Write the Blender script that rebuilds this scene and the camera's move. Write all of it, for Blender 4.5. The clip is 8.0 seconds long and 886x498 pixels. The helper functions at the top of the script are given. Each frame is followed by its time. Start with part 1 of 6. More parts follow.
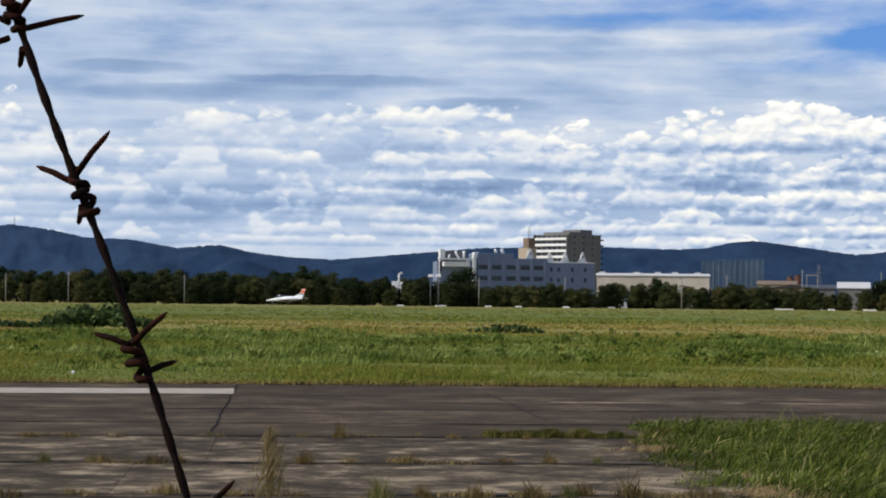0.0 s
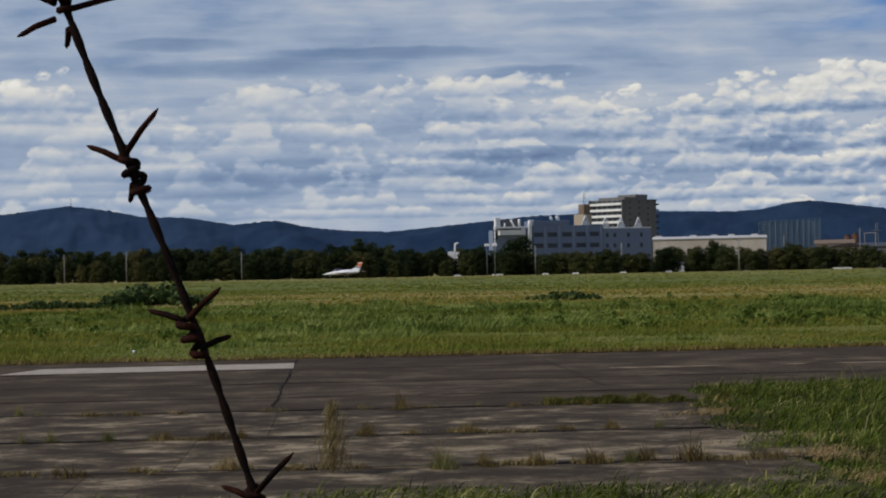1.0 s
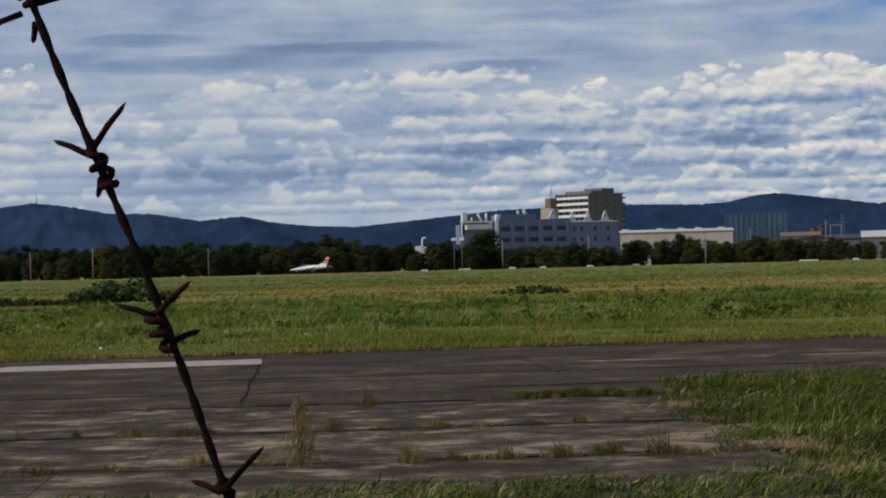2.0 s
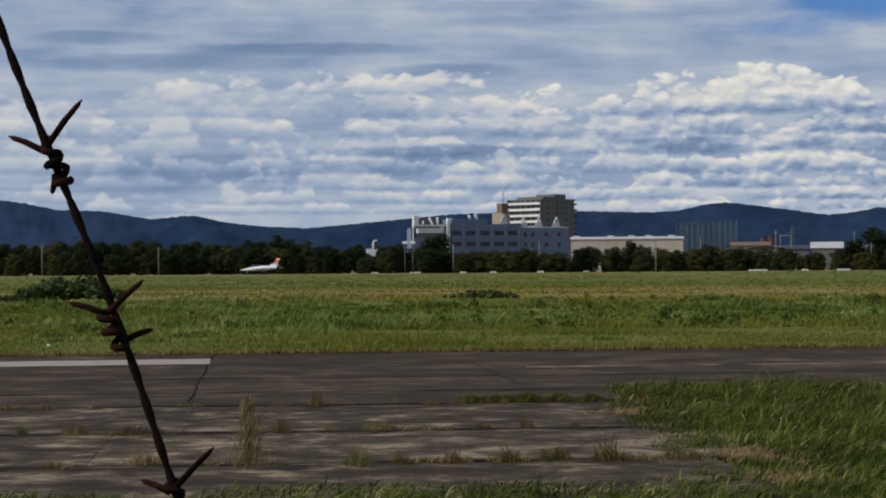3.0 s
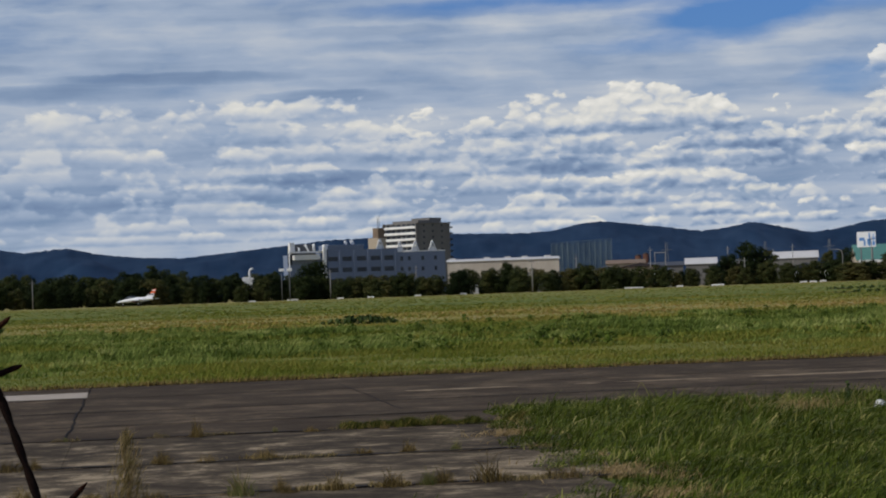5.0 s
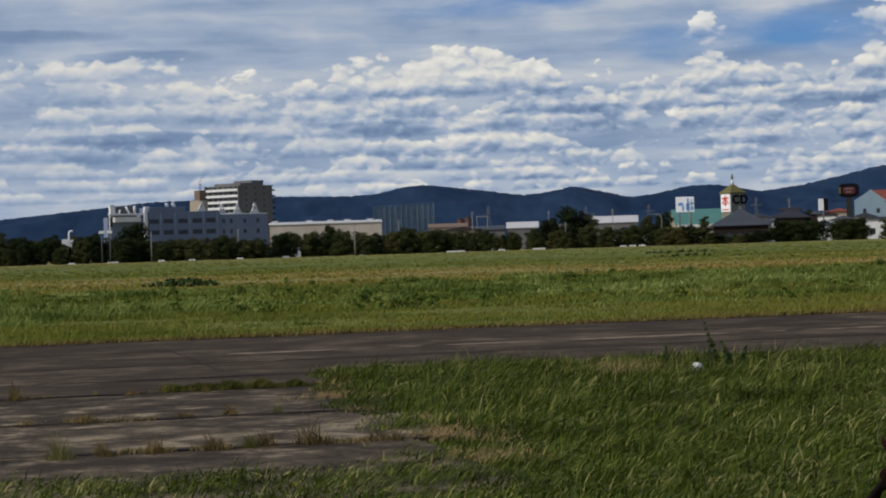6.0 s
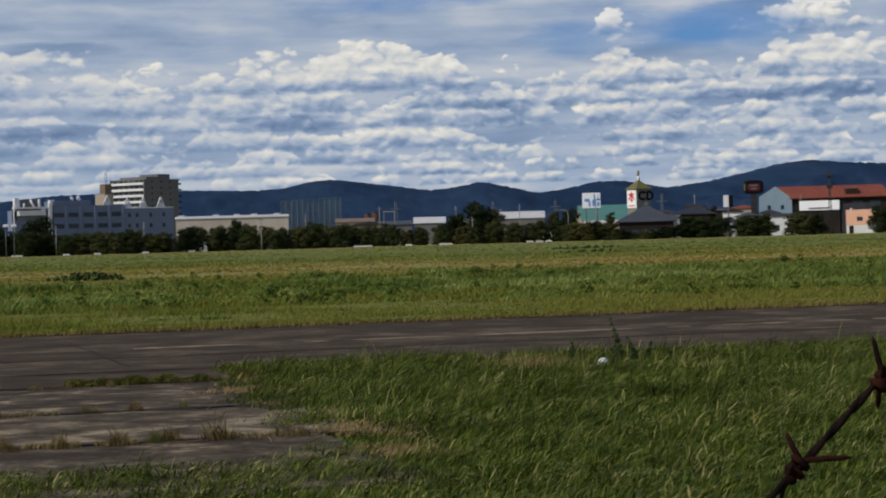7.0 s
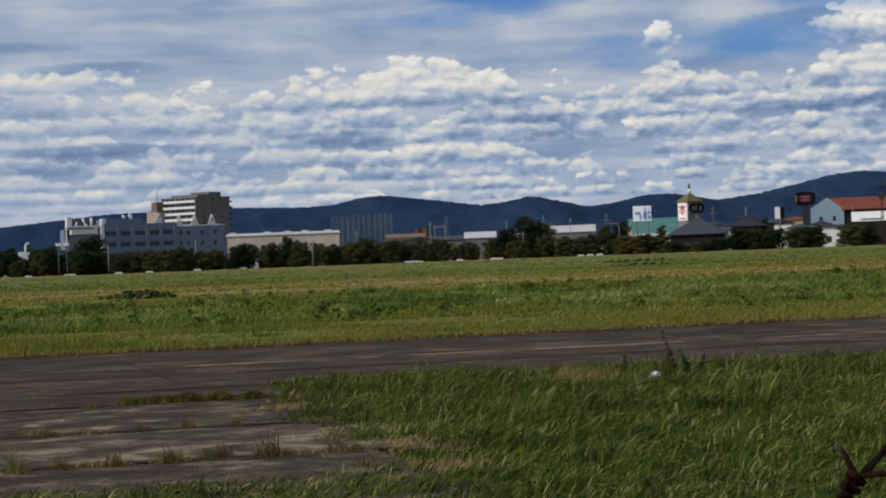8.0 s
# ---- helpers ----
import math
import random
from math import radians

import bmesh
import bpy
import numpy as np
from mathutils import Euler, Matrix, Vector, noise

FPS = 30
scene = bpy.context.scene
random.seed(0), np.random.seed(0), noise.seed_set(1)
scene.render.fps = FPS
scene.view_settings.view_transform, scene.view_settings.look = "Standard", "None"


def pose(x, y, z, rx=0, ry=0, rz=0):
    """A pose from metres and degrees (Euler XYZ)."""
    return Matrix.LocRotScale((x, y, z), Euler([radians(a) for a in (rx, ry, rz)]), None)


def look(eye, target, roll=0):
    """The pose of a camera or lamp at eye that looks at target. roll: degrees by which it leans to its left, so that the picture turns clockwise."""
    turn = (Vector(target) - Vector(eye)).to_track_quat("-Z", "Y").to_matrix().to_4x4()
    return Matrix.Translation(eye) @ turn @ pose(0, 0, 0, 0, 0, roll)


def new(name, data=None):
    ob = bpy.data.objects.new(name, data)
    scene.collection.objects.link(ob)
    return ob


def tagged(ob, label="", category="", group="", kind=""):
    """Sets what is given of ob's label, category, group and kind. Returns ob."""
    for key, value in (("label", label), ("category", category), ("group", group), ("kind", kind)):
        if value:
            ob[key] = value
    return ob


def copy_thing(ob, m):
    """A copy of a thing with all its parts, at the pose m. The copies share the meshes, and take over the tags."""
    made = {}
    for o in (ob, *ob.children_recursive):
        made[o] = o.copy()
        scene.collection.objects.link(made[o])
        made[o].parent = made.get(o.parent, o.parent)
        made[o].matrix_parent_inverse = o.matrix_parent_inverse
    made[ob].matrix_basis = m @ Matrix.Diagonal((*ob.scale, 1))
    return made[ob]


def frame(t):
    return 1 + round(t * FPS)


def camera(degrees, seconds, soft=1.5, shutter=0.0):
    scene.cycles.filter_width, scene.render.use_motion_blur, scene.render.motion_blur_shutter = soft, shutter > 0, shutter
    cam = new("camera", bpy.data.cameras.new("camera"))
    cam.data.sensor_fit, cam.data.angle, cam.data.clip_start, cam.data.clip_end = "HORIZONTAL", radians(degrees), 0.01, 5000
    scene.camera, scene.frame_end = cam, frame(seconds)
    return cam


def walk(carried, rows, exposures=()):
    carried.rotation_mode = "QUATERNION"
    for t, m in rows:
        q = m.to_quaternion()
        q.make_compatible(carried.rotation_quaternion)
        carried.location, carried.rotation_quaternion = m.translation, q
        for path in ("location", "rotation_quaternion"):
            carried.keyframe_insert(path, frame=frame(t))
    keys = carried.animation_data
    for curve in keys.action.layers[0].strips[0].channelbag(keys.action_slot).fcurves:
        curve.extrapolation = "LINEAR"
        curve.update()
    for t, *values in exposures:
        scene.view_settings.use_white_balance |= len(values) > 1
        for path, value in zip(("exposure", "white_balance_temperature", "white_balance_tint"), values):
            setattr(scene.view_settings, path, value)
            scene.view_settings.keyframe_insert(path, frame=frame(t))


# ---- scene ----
# ---- camera and its walk ----
cam = camera(23.09, 8.0, soft=2.0)
# seconds, x, y, z, yaw to the right, pitch up, roll
PATH = [
    (0.0, -0.0014, 0.0000, 1.7017, -1.511, 1.362, -0.568),
    (0.5, 0.0001, 0.0000, 1.6999, -3.373, 1.753, 0.550),
    (1.0, 0.0010, 0.0000, 1.7006, -2.986, 0.569, 1.135),
    (1.2, -0.0004, 0.0000, 1.6990, -2.856, 0.412, 1.135),
    (2.3, 0.0000, 0.0000, 1.7000, -1.979, 0.413, 1.638),
    (2.5, 0.0000, 0.0000, 1.7002, -1.959, 0.570, 1.638),
    (3.0, -0.0021, 0.0000, 1.6998, -0.823, 0.479, 0.429),
    (3.5, 0.0009, 0.0000, 1.6994, 0.000, 1.015, 1.200),
    (4.0, -0.0002, 0.0000, 1.6999, -0.631, 1.369, 1.838),
    (4.5, 0.0003, 0.0000, 1.6992, -0.799, 1.219, 1.873),
    (5.0, 0.0017, 0.0000, 1.7003, 2.451, 1.060, 2.045),
    (5.2, 0.0000, 0.0000, 1.7000, 3.890, 0.975, 2.123),
    (6.3, 0.0007, 0.0000, 1.6991, 8.382, -0.320, 1.857),
    (6.5, 0.0009, 0.0000, 1.6990, 9.252, -0.300, 1.857),
    (7.0, -0.0004, 0.0000, 1.6996, 9.553, -0.272, 1.617),
    (7.5, -0.0004, 0.0000, 1.7008, 9.703, -0.162, 1.683),
    (8.0, -0.0009, 0.0000, 1.7015, 8.222, 0.165, 2.180),
]


def aim(x, y, z, yaw, pitch, roll):
    return pose(x, y, z, 90 + pitch, 0, -yaw) @ pose(0, 0, 0, 0, 0, -roll)


EXPOSURES = [(0.0, 0.44), (0.2, 0.05), (0.5, -0.14), (1.0, -0.12), (2.5, -0.10), (4.5, -0.05), (5.2, -0.06), (6.5, -0.08), (8.0, -0.06)]
walk(cam, [(r[0], aim(*r[1:])) for r in PATH], EXPOSURES)

# ---- world, sun ----
SUN_AZ, SUN_EL = -112.0, 40.0     # azimuth from +y to the right, elevation


def node_math(nt, op, a, b=None, c=None, clamp=False):
    n = nt.nodes.new("ShaderNodeMath")
    n.operation, n.use_clamp = op, clamp
    for i, v in enumerate((a, b, c)):
        if v is None:
            continue
        if isinstance(v, (int, float)):
            n.inputs[i].default_value = v
        else:
            nt.links.new(v, n.inputs[i])
    return n.outputs[0]


def node_noise(nt, vec, scale, detail=5.0, rough=0.55, lac=2.0, distort=0.0):
    n = nt.nodes.new("ShaderNodeTexNoise")
    n.inputs["Scale"].default_value, n.inputs["Detail"].default_value = scale, detail
    n.inputs["Roughness"].default_value, n.inputs["Lacunarity"].default_value = rough, lac
    n.inputs["Distortion"].default_value = distort
    if vec is not None:
        nt.links.new(vec, n.inputs["Vector"])
    return n.outputs["Fac"]


def node_ramp(nt, fac, stops, interp="LINEAR"):
    n = nt.nodes.new("ShaderNodeValToRGB")
    n.color_ramp.interpolation = interp
    el = n.color_ramp.elements
    while len(el) < len(stops):
        el.new(0.5)
    for e, (p, c) in zip(el, stops):
        e.position = p
        e.color = (c, c, c, 1) if isinstance(c, (int, float)) else (*c, 1)
    if fac is not None:
        nt.links.new(fac, n.inputs[0])
    return n.outputs[0]


def node_mix(nt, fac, a, b, blend="MIX"):
    n = nt.nodes.new("ShaderNodeMix")
    n.data_type, n.blend_type = "RGBA", blend
    for sock, v in ((n.inputs[0], fac), (n.inputs[6], a), (n.inputs[7], b)):
        if isinstance(v, (int, float)):
            sock.default_value = v
        elif isinstance(v, tuple):
            sock.default_value = (*v, 1)
        else:
            nt.links.new(v, sock)
    return n.outputs[2]


def node_vec(nt, x, y, z=0.0):
    n = nt.nodes.new("ShaderNodeCombineXYZ")
    for i, v in enumerate((x, y, z)):
        if isinstance(v, (int, float)):
            n.inputs[i].default_value = v
        else:
            nt.links.new(v, n.inputs[i])
    return n.outputs[0]


# cloud masses: azimuth, elevation, half-widths of both, strength
CLOUD_LIGHT = [(-2.07, 4.72, 3.0, 0.21, 0.35), (-6.68, 4.5, 3.3, 0.33, 0.2), (-9.63, 3.5, 0.6, 0.33, 0.25), (-5.07, 3.58, 0.9, 0.37, 0.15), (-2.7, 3.54, 0.75, 0.3, 0.25),
               (1.79, 3.68, 1.04, 0.45, 0.25), (4.93, 4.12, 0.67, 0.33, 0.35), (4.02, 3.47, 0.75, 0.3, 0.25), (7.88, 4.03, 0.75, 0.37, 0.4), (6.84, 3.47, 0.9, 0.3, 0.25),
               (10.06, 3.96, 0.9, 0.27, 0.3), (7.4, 2.57, 0.9, 0.27, 0.35), (-5.39, 2.36, 0.9, 0.15, 0.25), (3.55, 2.15, 0.6, 0.18, 0.2), (9.16, 2.59, 0.9, 0.21, 0.25), (-13.5, 4.6, 1.3, 0.4, 0.35)]
CLOUD_LIGHT_EAST = [(14.2, 5.44, 0.5, 0.33, 0.5), (19.42, 5.45, 1.7, 0.42, 0.65), (15.43, 4.21, 0.75, 0.37, 0.4), (13.94, 3.97, 0.52, 0.27, 0.3), (10.37, 4.08, 0.75, 0.27, 0.3),
                    (13.91, 3.08, 1.34, 0.33, 0.4), (15.25, 3.26, 0.75, 0.37, 0.3), (18.04, 2.79, 0.75, 0.37, 0.3), (19.34, 2.44, 0.6, 0.27, 0.35), (20.95, 3.19, 0.9, 0.27, 0.3), (16.98, 1.79, 1.19, 0.21, 0.3)]
CLOUD_DARK = [(-4.44, 5.8, 3.0, 0.13, 0.35), (-10.0, 6.09, 1.64, 0.13, 0.3), (-7.7, 5.46, 3.0, 0.18, 0.25), (-0.57, 5.22, 1.64, 0.15, 0.3), (1.11, 6.88, 2.4, 0.13, 0.15),
              (-0.47, 3.05, 2.54, 0.15, 0.35), (-6.42, 2.72, 3.0, 0.3, 0.2), (5.5, 3.21, 1.34, 0.18, 0.35), (8.89, 3.56, 0.45, 0.37, 0.25),
              (5.93, 2.39, 1.34, 0.18, 0.2), (-9.36, 2.46, 2.24, 0.33, 0.15), (11.1, 3.4, 1.0, 0.24, 0.35), (-2.41, 2.72, 1.79, 0.15, 0.25)]
CLOUD_DARK_EAST = [(17.98, 5.87, 1.34, 0.18, 0.35), (15.3, 4.73, 1.79, 0.24, 0.25), (20.09, 3.59, 1.79, 0.24, 0.4), (17.47, 3.47, 1.79, 0.21, 0.2), (14.49, 2.54, 1.49, 0.15, 0.2), (18.96, 4.44, 2.09, 0.24, 0.15)]
SKY_GAPS = [(16.6, 5.4, 1.8, 0.5, 1.0), (13.1, 5.2, 1.0, 0.4, 0.7), (8.64, 6.21, 2.1, 0.22, 0.7), (9.98, 6.75, 2.0, 0.35, 0.9), (3.4, 7.35, 3.3, 0.18, 0.6), (5.4, 7.75, 3.2, 0.3, 0.9), (12.0, 7.4, 4.0, 0.5, 0.9), (20.0, 6.4, 2.5, 0.5, 0.8)]


def make_sky():
    world = bpy.data.worlds.new("sky")
    scene.world = world
    world.use_nodes = True
    nt = world.node_tree
    nt.nodes.clear()
    M = lambda op, a, b=None, c=None, clamp=False: node_math(nt, op, a, b, c, clamp)
    co = nt.nodes.new("ShaderNodeTexCoord").outputs["Generated"]
    sep = nt.nodes.new("ShaderNodeSeparateXYZ")
    nt.links.new(co, sep.inputs[0])
    az = M("MULTIPLY", M("ARCTAN2", sep.outputs[0], sep.outputs[1]), 57.2958)
    el = M("MULTIPLY", M("ARCSINE", sep.outputs[2]), 57.2958)
    sky = nt.nodes.new("ShaderNodeTexSky")
    sky.sky_type, sky.sun_disc = "NISHITA", False
    sky.sun_elevation, sky.sun_rotation = radians(SUN_EL), radians(SUN_AZ)
    east = M("MULTIPLY_ADD", az, 0.06, 0.45, True)                 # sheets to the west, heaps to the east
    # a slow field bends all outlines a little
    wa = M("SUBTRACT", node_noise(nt, node_vec(nt, M("MULTIPLY", az, 0.9), M("MULTIPLY", el, 1.6), 3.0), 1.0, 4, 0.55), 0.5)
    wb = M("SUBTRACT", node_noise(nt, node_vec(nt, M("MULTIPLY", az, 0.8), M("MULTIPLY", el, 1.8), 11.0), 1.0, 4, 0.55), 0.5)
    azw = M("ADD", az, M("MULTIPLY", wa, 0.9))
    elw = M("ADD", el, M("MULTIPLY", wb, 0.22))

    def cells(vec, scale):
        n = nt.nodes.new("ShaderNodeTexVoronoi")
        n.feature = "SMOOTH_F1"
        n.voronoi_dimensions = "2D"
        n.inputs["Scale"].default_value, n.inputs["Smoothness"].default_value = scale, 0.35
        nt.links.new(vec, n.inputs["Vector"])
        return n.outputs["Distance"]

    jag = M("MULTIPLY_ADD", node_noise(nt, node_vec(nt, M("MULTIPLY", az, 3.0), M("MULTIPLY", el, 4.5), 33.0), 1.0, 4, 0.6), 0.36, -0.18)

    def heads(dx, dy):
        """Rounded heads at three sizes."""
        v = node_vec(nt, M("ADD", M("ADD", azw, dx), jag), M("MULTIPLY", M("ADD", M("ADD", el, dy), M("MULTIPLY", jag, 0.6)), 1.7))
        return M("SUBTRACT", 0.95, M("ADD", M("ADD", M("MULTIPLY", cells(v, 0.6), 0.56), M("MULTIPLY", cells(v, 1.5), 0.44)), M("MULTIPLY", cells(v, 3.4), 0.24)))
    q0, q1 = heads(0.0, 0.0), heads(-0.09, 0.15)
    lump = M("SUBTRACT", q0, 0.42)
    relief = M("MULTIPLY", M("SUBTRACT", q0, q1), M("MULTIPLY_ADD", east, 0.80, 0.30))
    fine = jag
    edge = M("MULTIPLY", M("ADD", M("MULTIPLY", lump, 2.9), M("MULTIPLY", fine, 1.1)), M("MULTIPLY_ADD", east, 0.5, 0.5))
    soft_n = node_noise(nt, node_vec(nt, M("MULTIPLY", azw, 0.30), M("MULTIPLY", elw, 1.1), 5.0), 1.0, 6, 0.52)

    def mass(total, blobs, sign):
        """Adds soft-edged masses."""
        for a0, e0, ra, re, s in blobs:
            p = M("MULTIPLY", M("SUBTRACT", azw, a0), 1 / ra)
            q = M("MULTIPLY", M("SUBTRACT", elw, e0), 1 / re)
            d2 = M("ADD", M("MULTIPLY", p, p), M("MULTIPLY", q, q))
            g = M("EXPONENT", M("MULTIPLY", M("POWER", d2, 1.6), -0.55))
            total = M("MULTIPLY_ADD", g, s * sign, total)
        return total

    def lay(total, q, d, low, high, most):
        """Lays one cloud over the rest: q runs from its flat base up, d is above zero inside its outline."""
        body = M("MULTIPLY", M("MULTIPLY", d, 2.6, None, True), M("MULTIPLY_ADD", M("ADD", q, M("MULTIPLY", jag, 0.8)), 4.5, 0.5, True))
        lit = M("MULTIPLY_ADD", M("MULTIPLY_ADD", q, 1.5, -0.12, True), high - low, low)
        lit = M("ADD", lit, M("ADD", relief, M("MULTIPLY", fine, M("MULTIPLY_ADD", east, 0.22, 0.06))))
        return M("MULTIPLY_ADD", M("MULTIPLY", body, most), M("SUBTRACT", lit, total), total)

    sheet = M("SUBTRACT", node_noise(nt, node_vec(nt, M("MULTIPLY", az, 0.10), M("MULTIPLY", elw, 1.7), 9.0), 1.0, 5, 0.5), 0.5)
    base = node_ramp(nt, M("MULTIPLY", el, 0.1), [(0.0, 0.62), (0.15, 0.60), (0.26, 0.50), (0.36, 0.52), (0.46, 0.60), (0.53, 0.52), (0.60, 0.50), (0.68, 0.56), (1.0, 0.5)])
    tone = M("ADD", base, M("MULTIPLY", M("SUBTRACT", soft_n, 0.5), 0.8))
    tone = M("ADD", tone, M("MULTIPLY", sheet, 0.7))
    tone = M("ADD", tone, M("MULTIPLY_ADD", east, 0.05, -0.05))
    # rows of flat-based cloud one behind the other, and the larger heaps among them, the farthest first
    deck = [(e0, None, t) for e0, t in ((1.42, 0.34), (1.72, 0.40), (2.05, 0.46), (2.45, 0.54), (2.92, 0.62), (3.42, 0.66), (3.95, 0.62))]
    deck += [(b[1] - 0.75 * b[3], b, 0.0) for b in CLOUD_LIGHT + CLOUD_LIGHT_EAST]
    for k, (foot, blob, t) in enumerate(sorted(deck, key=lambda c: c[0])):
        if blob is None:
            bend = node_noise(nt, node_vec(nt, M("MULTIPLY", az, 0.35), 3.7 * k, 1.0), 1.0, 2, 0.5)
            q = M("MULTIPLY", M("SUBTRACT", M("MULTIPLY_ADD", bend, -0.28, M("ADD", el, 0.14)), foot), 1 / t)
            cov = node_noise(nt, node_vec(nt, M("MULTIPLY", az, 0.30 / t), 5.3 * k, 2.0), 1.0, 2, 0.5)
            d = M("SUBTRACT", M("ADD", M("MULTIPLY_ADD", cov, 6.0, -2.05), edge), q)
            tone = lay(tone, q, d, 0.30, 0.98, M("MULTIPLY_ADD", east, 0.35, 0.55))
        else:
            a0, e0, ra, re, s = blob
            p = M("MULTIPLY", M("SUBTRACT", azw, a0), 1 / (ra * 1.15))
            q = M("MULTIPLY", M("SUBTRACT", el, foot), 1 / (re * 2.3))
            d = M("SUBTRACT", M("ADD", M("MULTIPLY_ADD", M("MULTIPLY", p, p), -1.0, 1.0), edge), q)
            tone = lay(tone, q, d, 0.50 if ra > 2 else 0.40, 0.95 + (0.2 if ra > 2 else 0.8) * s, min(1.0, (0.45 if ra > 2 else 0.62) + s))
    # grey lens-shaped sheets in front, with a firm upper edge
    for a0, e0, ra, re, s in CLOUD_DARK + CLOUD_DARK_EAST:
        p = M("MULTIPLY", M("SUBTRACT", azw, a0), 1 / (ra * 1.25))
        q = M("MULTIPLY", M("SUBTRACT", elw, e0), 1 / (re * 1.5))
        d = M("SUBTRACT", M("MULTIPLY_ADD", M("MULTIPLY", p, p), -1.0, 1.0), M("MULTIPLY", M("ADD", M("MULTIPLY", q, q), M("MULTIPLY", q, 0.5)), 1.0))
        g = M("MULTIPLY", M("MULTIPLY_ADD", sheet, 1.6, d), M("MULTIPLY_ADD", M("MAXIMUM", q, 0.0), 1.4, 0.9), None, True)
        tone = M("MULTIPLY_ADD", g, -0.9 * s, tone)
    cloud = node_ramp(nt, M("MULTIPLY", tone, 0.77), [(0.0, (0.14, 0.21, 0.355)), (0.21, (0.22, 0.305, 0.455)), (0.385, (0.34, 0.42, 0.555)), (0.56, (0.525, 0.565, 0.625)), (0.74, (0.69, 0.69, 0.665)), (0.9, (0.80, 0.785, 0.74)), (1.0, (0.87, 0.85, 0.80))])
    gap = mass(M("MULTIPLY_ADD", soft_n, -1.6, 0.72), SKY_GAPS, 1.0)
    gap = M("ADD", gap, M("MULTIPLY_ADD", el, 0.02, -0.14))
    cover = M("SUBTRACT", 1.0, M("MULTIPLY", gap, 1.0, None, True))
    b1, b2 = nt.nodes.new("ShaderNodeBackground"), nt.nodes.new("ShaderNodeBackground")
    nt.links.new(node_mix(nt, 1.0, sky.outputs[0], (0.42, 0.72, 1.35), "MULTIPLY"), b1.inputs[0])
    b1.inputs[1].default_value = 0.07
    nt.links.new(cloud, b2.inputs[0])
    b2.inputs[1].default_value = 1.0
    mix, out = nt.nodes.new("ShaderNodeMixShader"), nt.nodes.new("ShaderNodeOutputWorld")
    nt.links.new(cover, mix.inputs[0])
    nt.links.new(b1.outputs[0], mix.inputs[1])
    nt.links.new(b2.outputs[0], mix.inputs[2])
    nt.links.new(mix.outputs[0], out.inputs[0])


make_sky()
sun = new("sun", bpy.data.lights.new("sun", "SUN"))
sun.data.energy, sun.data.angle, sun.data.color = 3.3, radians(0.6), (1.0, 0.93, 0.82)
a, e = radians(SUN_AZ), radians(SUN_EL)
sun.matrix_world = look((math.sin(a) * math.cos(e) * 50, math.cos(a) * math.cos(e) * 50, math.sin(e) * 50), (0, 0, 0))


# ---- materials ----
def material(name, build):
    m = bpy.data.materials.new(name)
    m.use_nodes = True
    nt = m.node_tree
    bsdf = nt.nodes["Principled BSDF"]
    build(nt, bsdf)
    return m


def tinted(name, dark, light, scale=2.0, rough=0.8, bump=0.2, fine=12.0, metal=0.0, spread=0.12, stretch=(1, 1, 1), dist=0.02, place="Object"):
    """A surface between two colours, mottled at two scales, with a fine relief."""
    def build(nt, bsdf):
        co = nt.nodes.new("ShaderNodeTexCoord").outputs[place]
        mp = nt.nodes.new("ShaderNodeMapping")
        mp.inputs["Scale"].default_value = stretch
        nt.links.new(co, mp.inputs[0])
        big = node_noise(nt, mp.outputs[0], scale, 4, 0.6)
        small = node_noise(nt, mp.outputs[0], scale * fine, 4, 0.6)
        rnd = nt.nodes.new("ShaderNodeObjectInfo").outputs["Random"]
        f = node_math(nt, "ADD", node_math(nt, "MULTIPLY_ADD", big, 1.6, -0.55), node_math(nt, "MULTIPLY_ADD", small, 0.8, -0.4))
        f = node_math(nt, "ADD", f, node_math(nt, "MULTIPLY_ADD", rnd, 2 * spread, -spread), None, True)
        nt.links.new(node_mix(nt, f, dark, light), bsdf.inputs["Base Color"])
        bsdf.inputs["Roughness"].default_value, bsdf.inputs["Metallic"].default_value = rough, metal
        bsdf.inputs["Specular IOR Level"].default_value = 0.04 if rough > 0.7 else 0.3
        if bump:
            bn = nt.nodes.new("ShaderNodeBump")
            bn.inputs["Strength"].default_value, bn.inputs["Distance"].default_value = bump, dist
            nt.links.new(small, bn.inputs["Height"])
            nt.links.new(bn.outputs[0], bsdf.inputs["Normal"])
    return material(name, build)


def field_zone(nt, pos):
    """How straw-like the meadow grows with the distance from the taxiway: mown verge, rank weeds, dry strip, hay."""
    sep = nt.nodes.new("ShaderNodeSeparateXYZ")
    nt.links.new(pos, sep.inputs[0])
    flat = node_vec(nt, node_math(nt, "MULTIPLY", sep.outputs[0], 0.6), sep.outputs[1], 2.0)
    wob = node_math(nt, "MULTIPLY_ADD", node_noise(nt, flat, 0.035, 6, 0.68), 0.50, -0.25)
    lg = node_math(nt, "LOGARITHM", node_math(nt, "MAXIMUM", sep.outputs[1], 1.0), 10.0)
    v = node_math(nt, "MULTIPLY_ADD", node_math(nt, "ADD", lg, wob), 0.5, -0.5)
    z = node_ramp(nt, v, [(0.0, 0.10), (0.28, 0.14), (0.315, 0.52), (0.37, 0.50), (0.42, 0.40), (0.49, 0.42), (0.545, 0.75), (0.59, 0.75), (0.64, 0.50), (0.72, 0.40), (0.80, 0.48), (0.86, 0.58), (0.90, 0.84)])
    return node_math(nt, "SUBTRACT", z, 0.5)


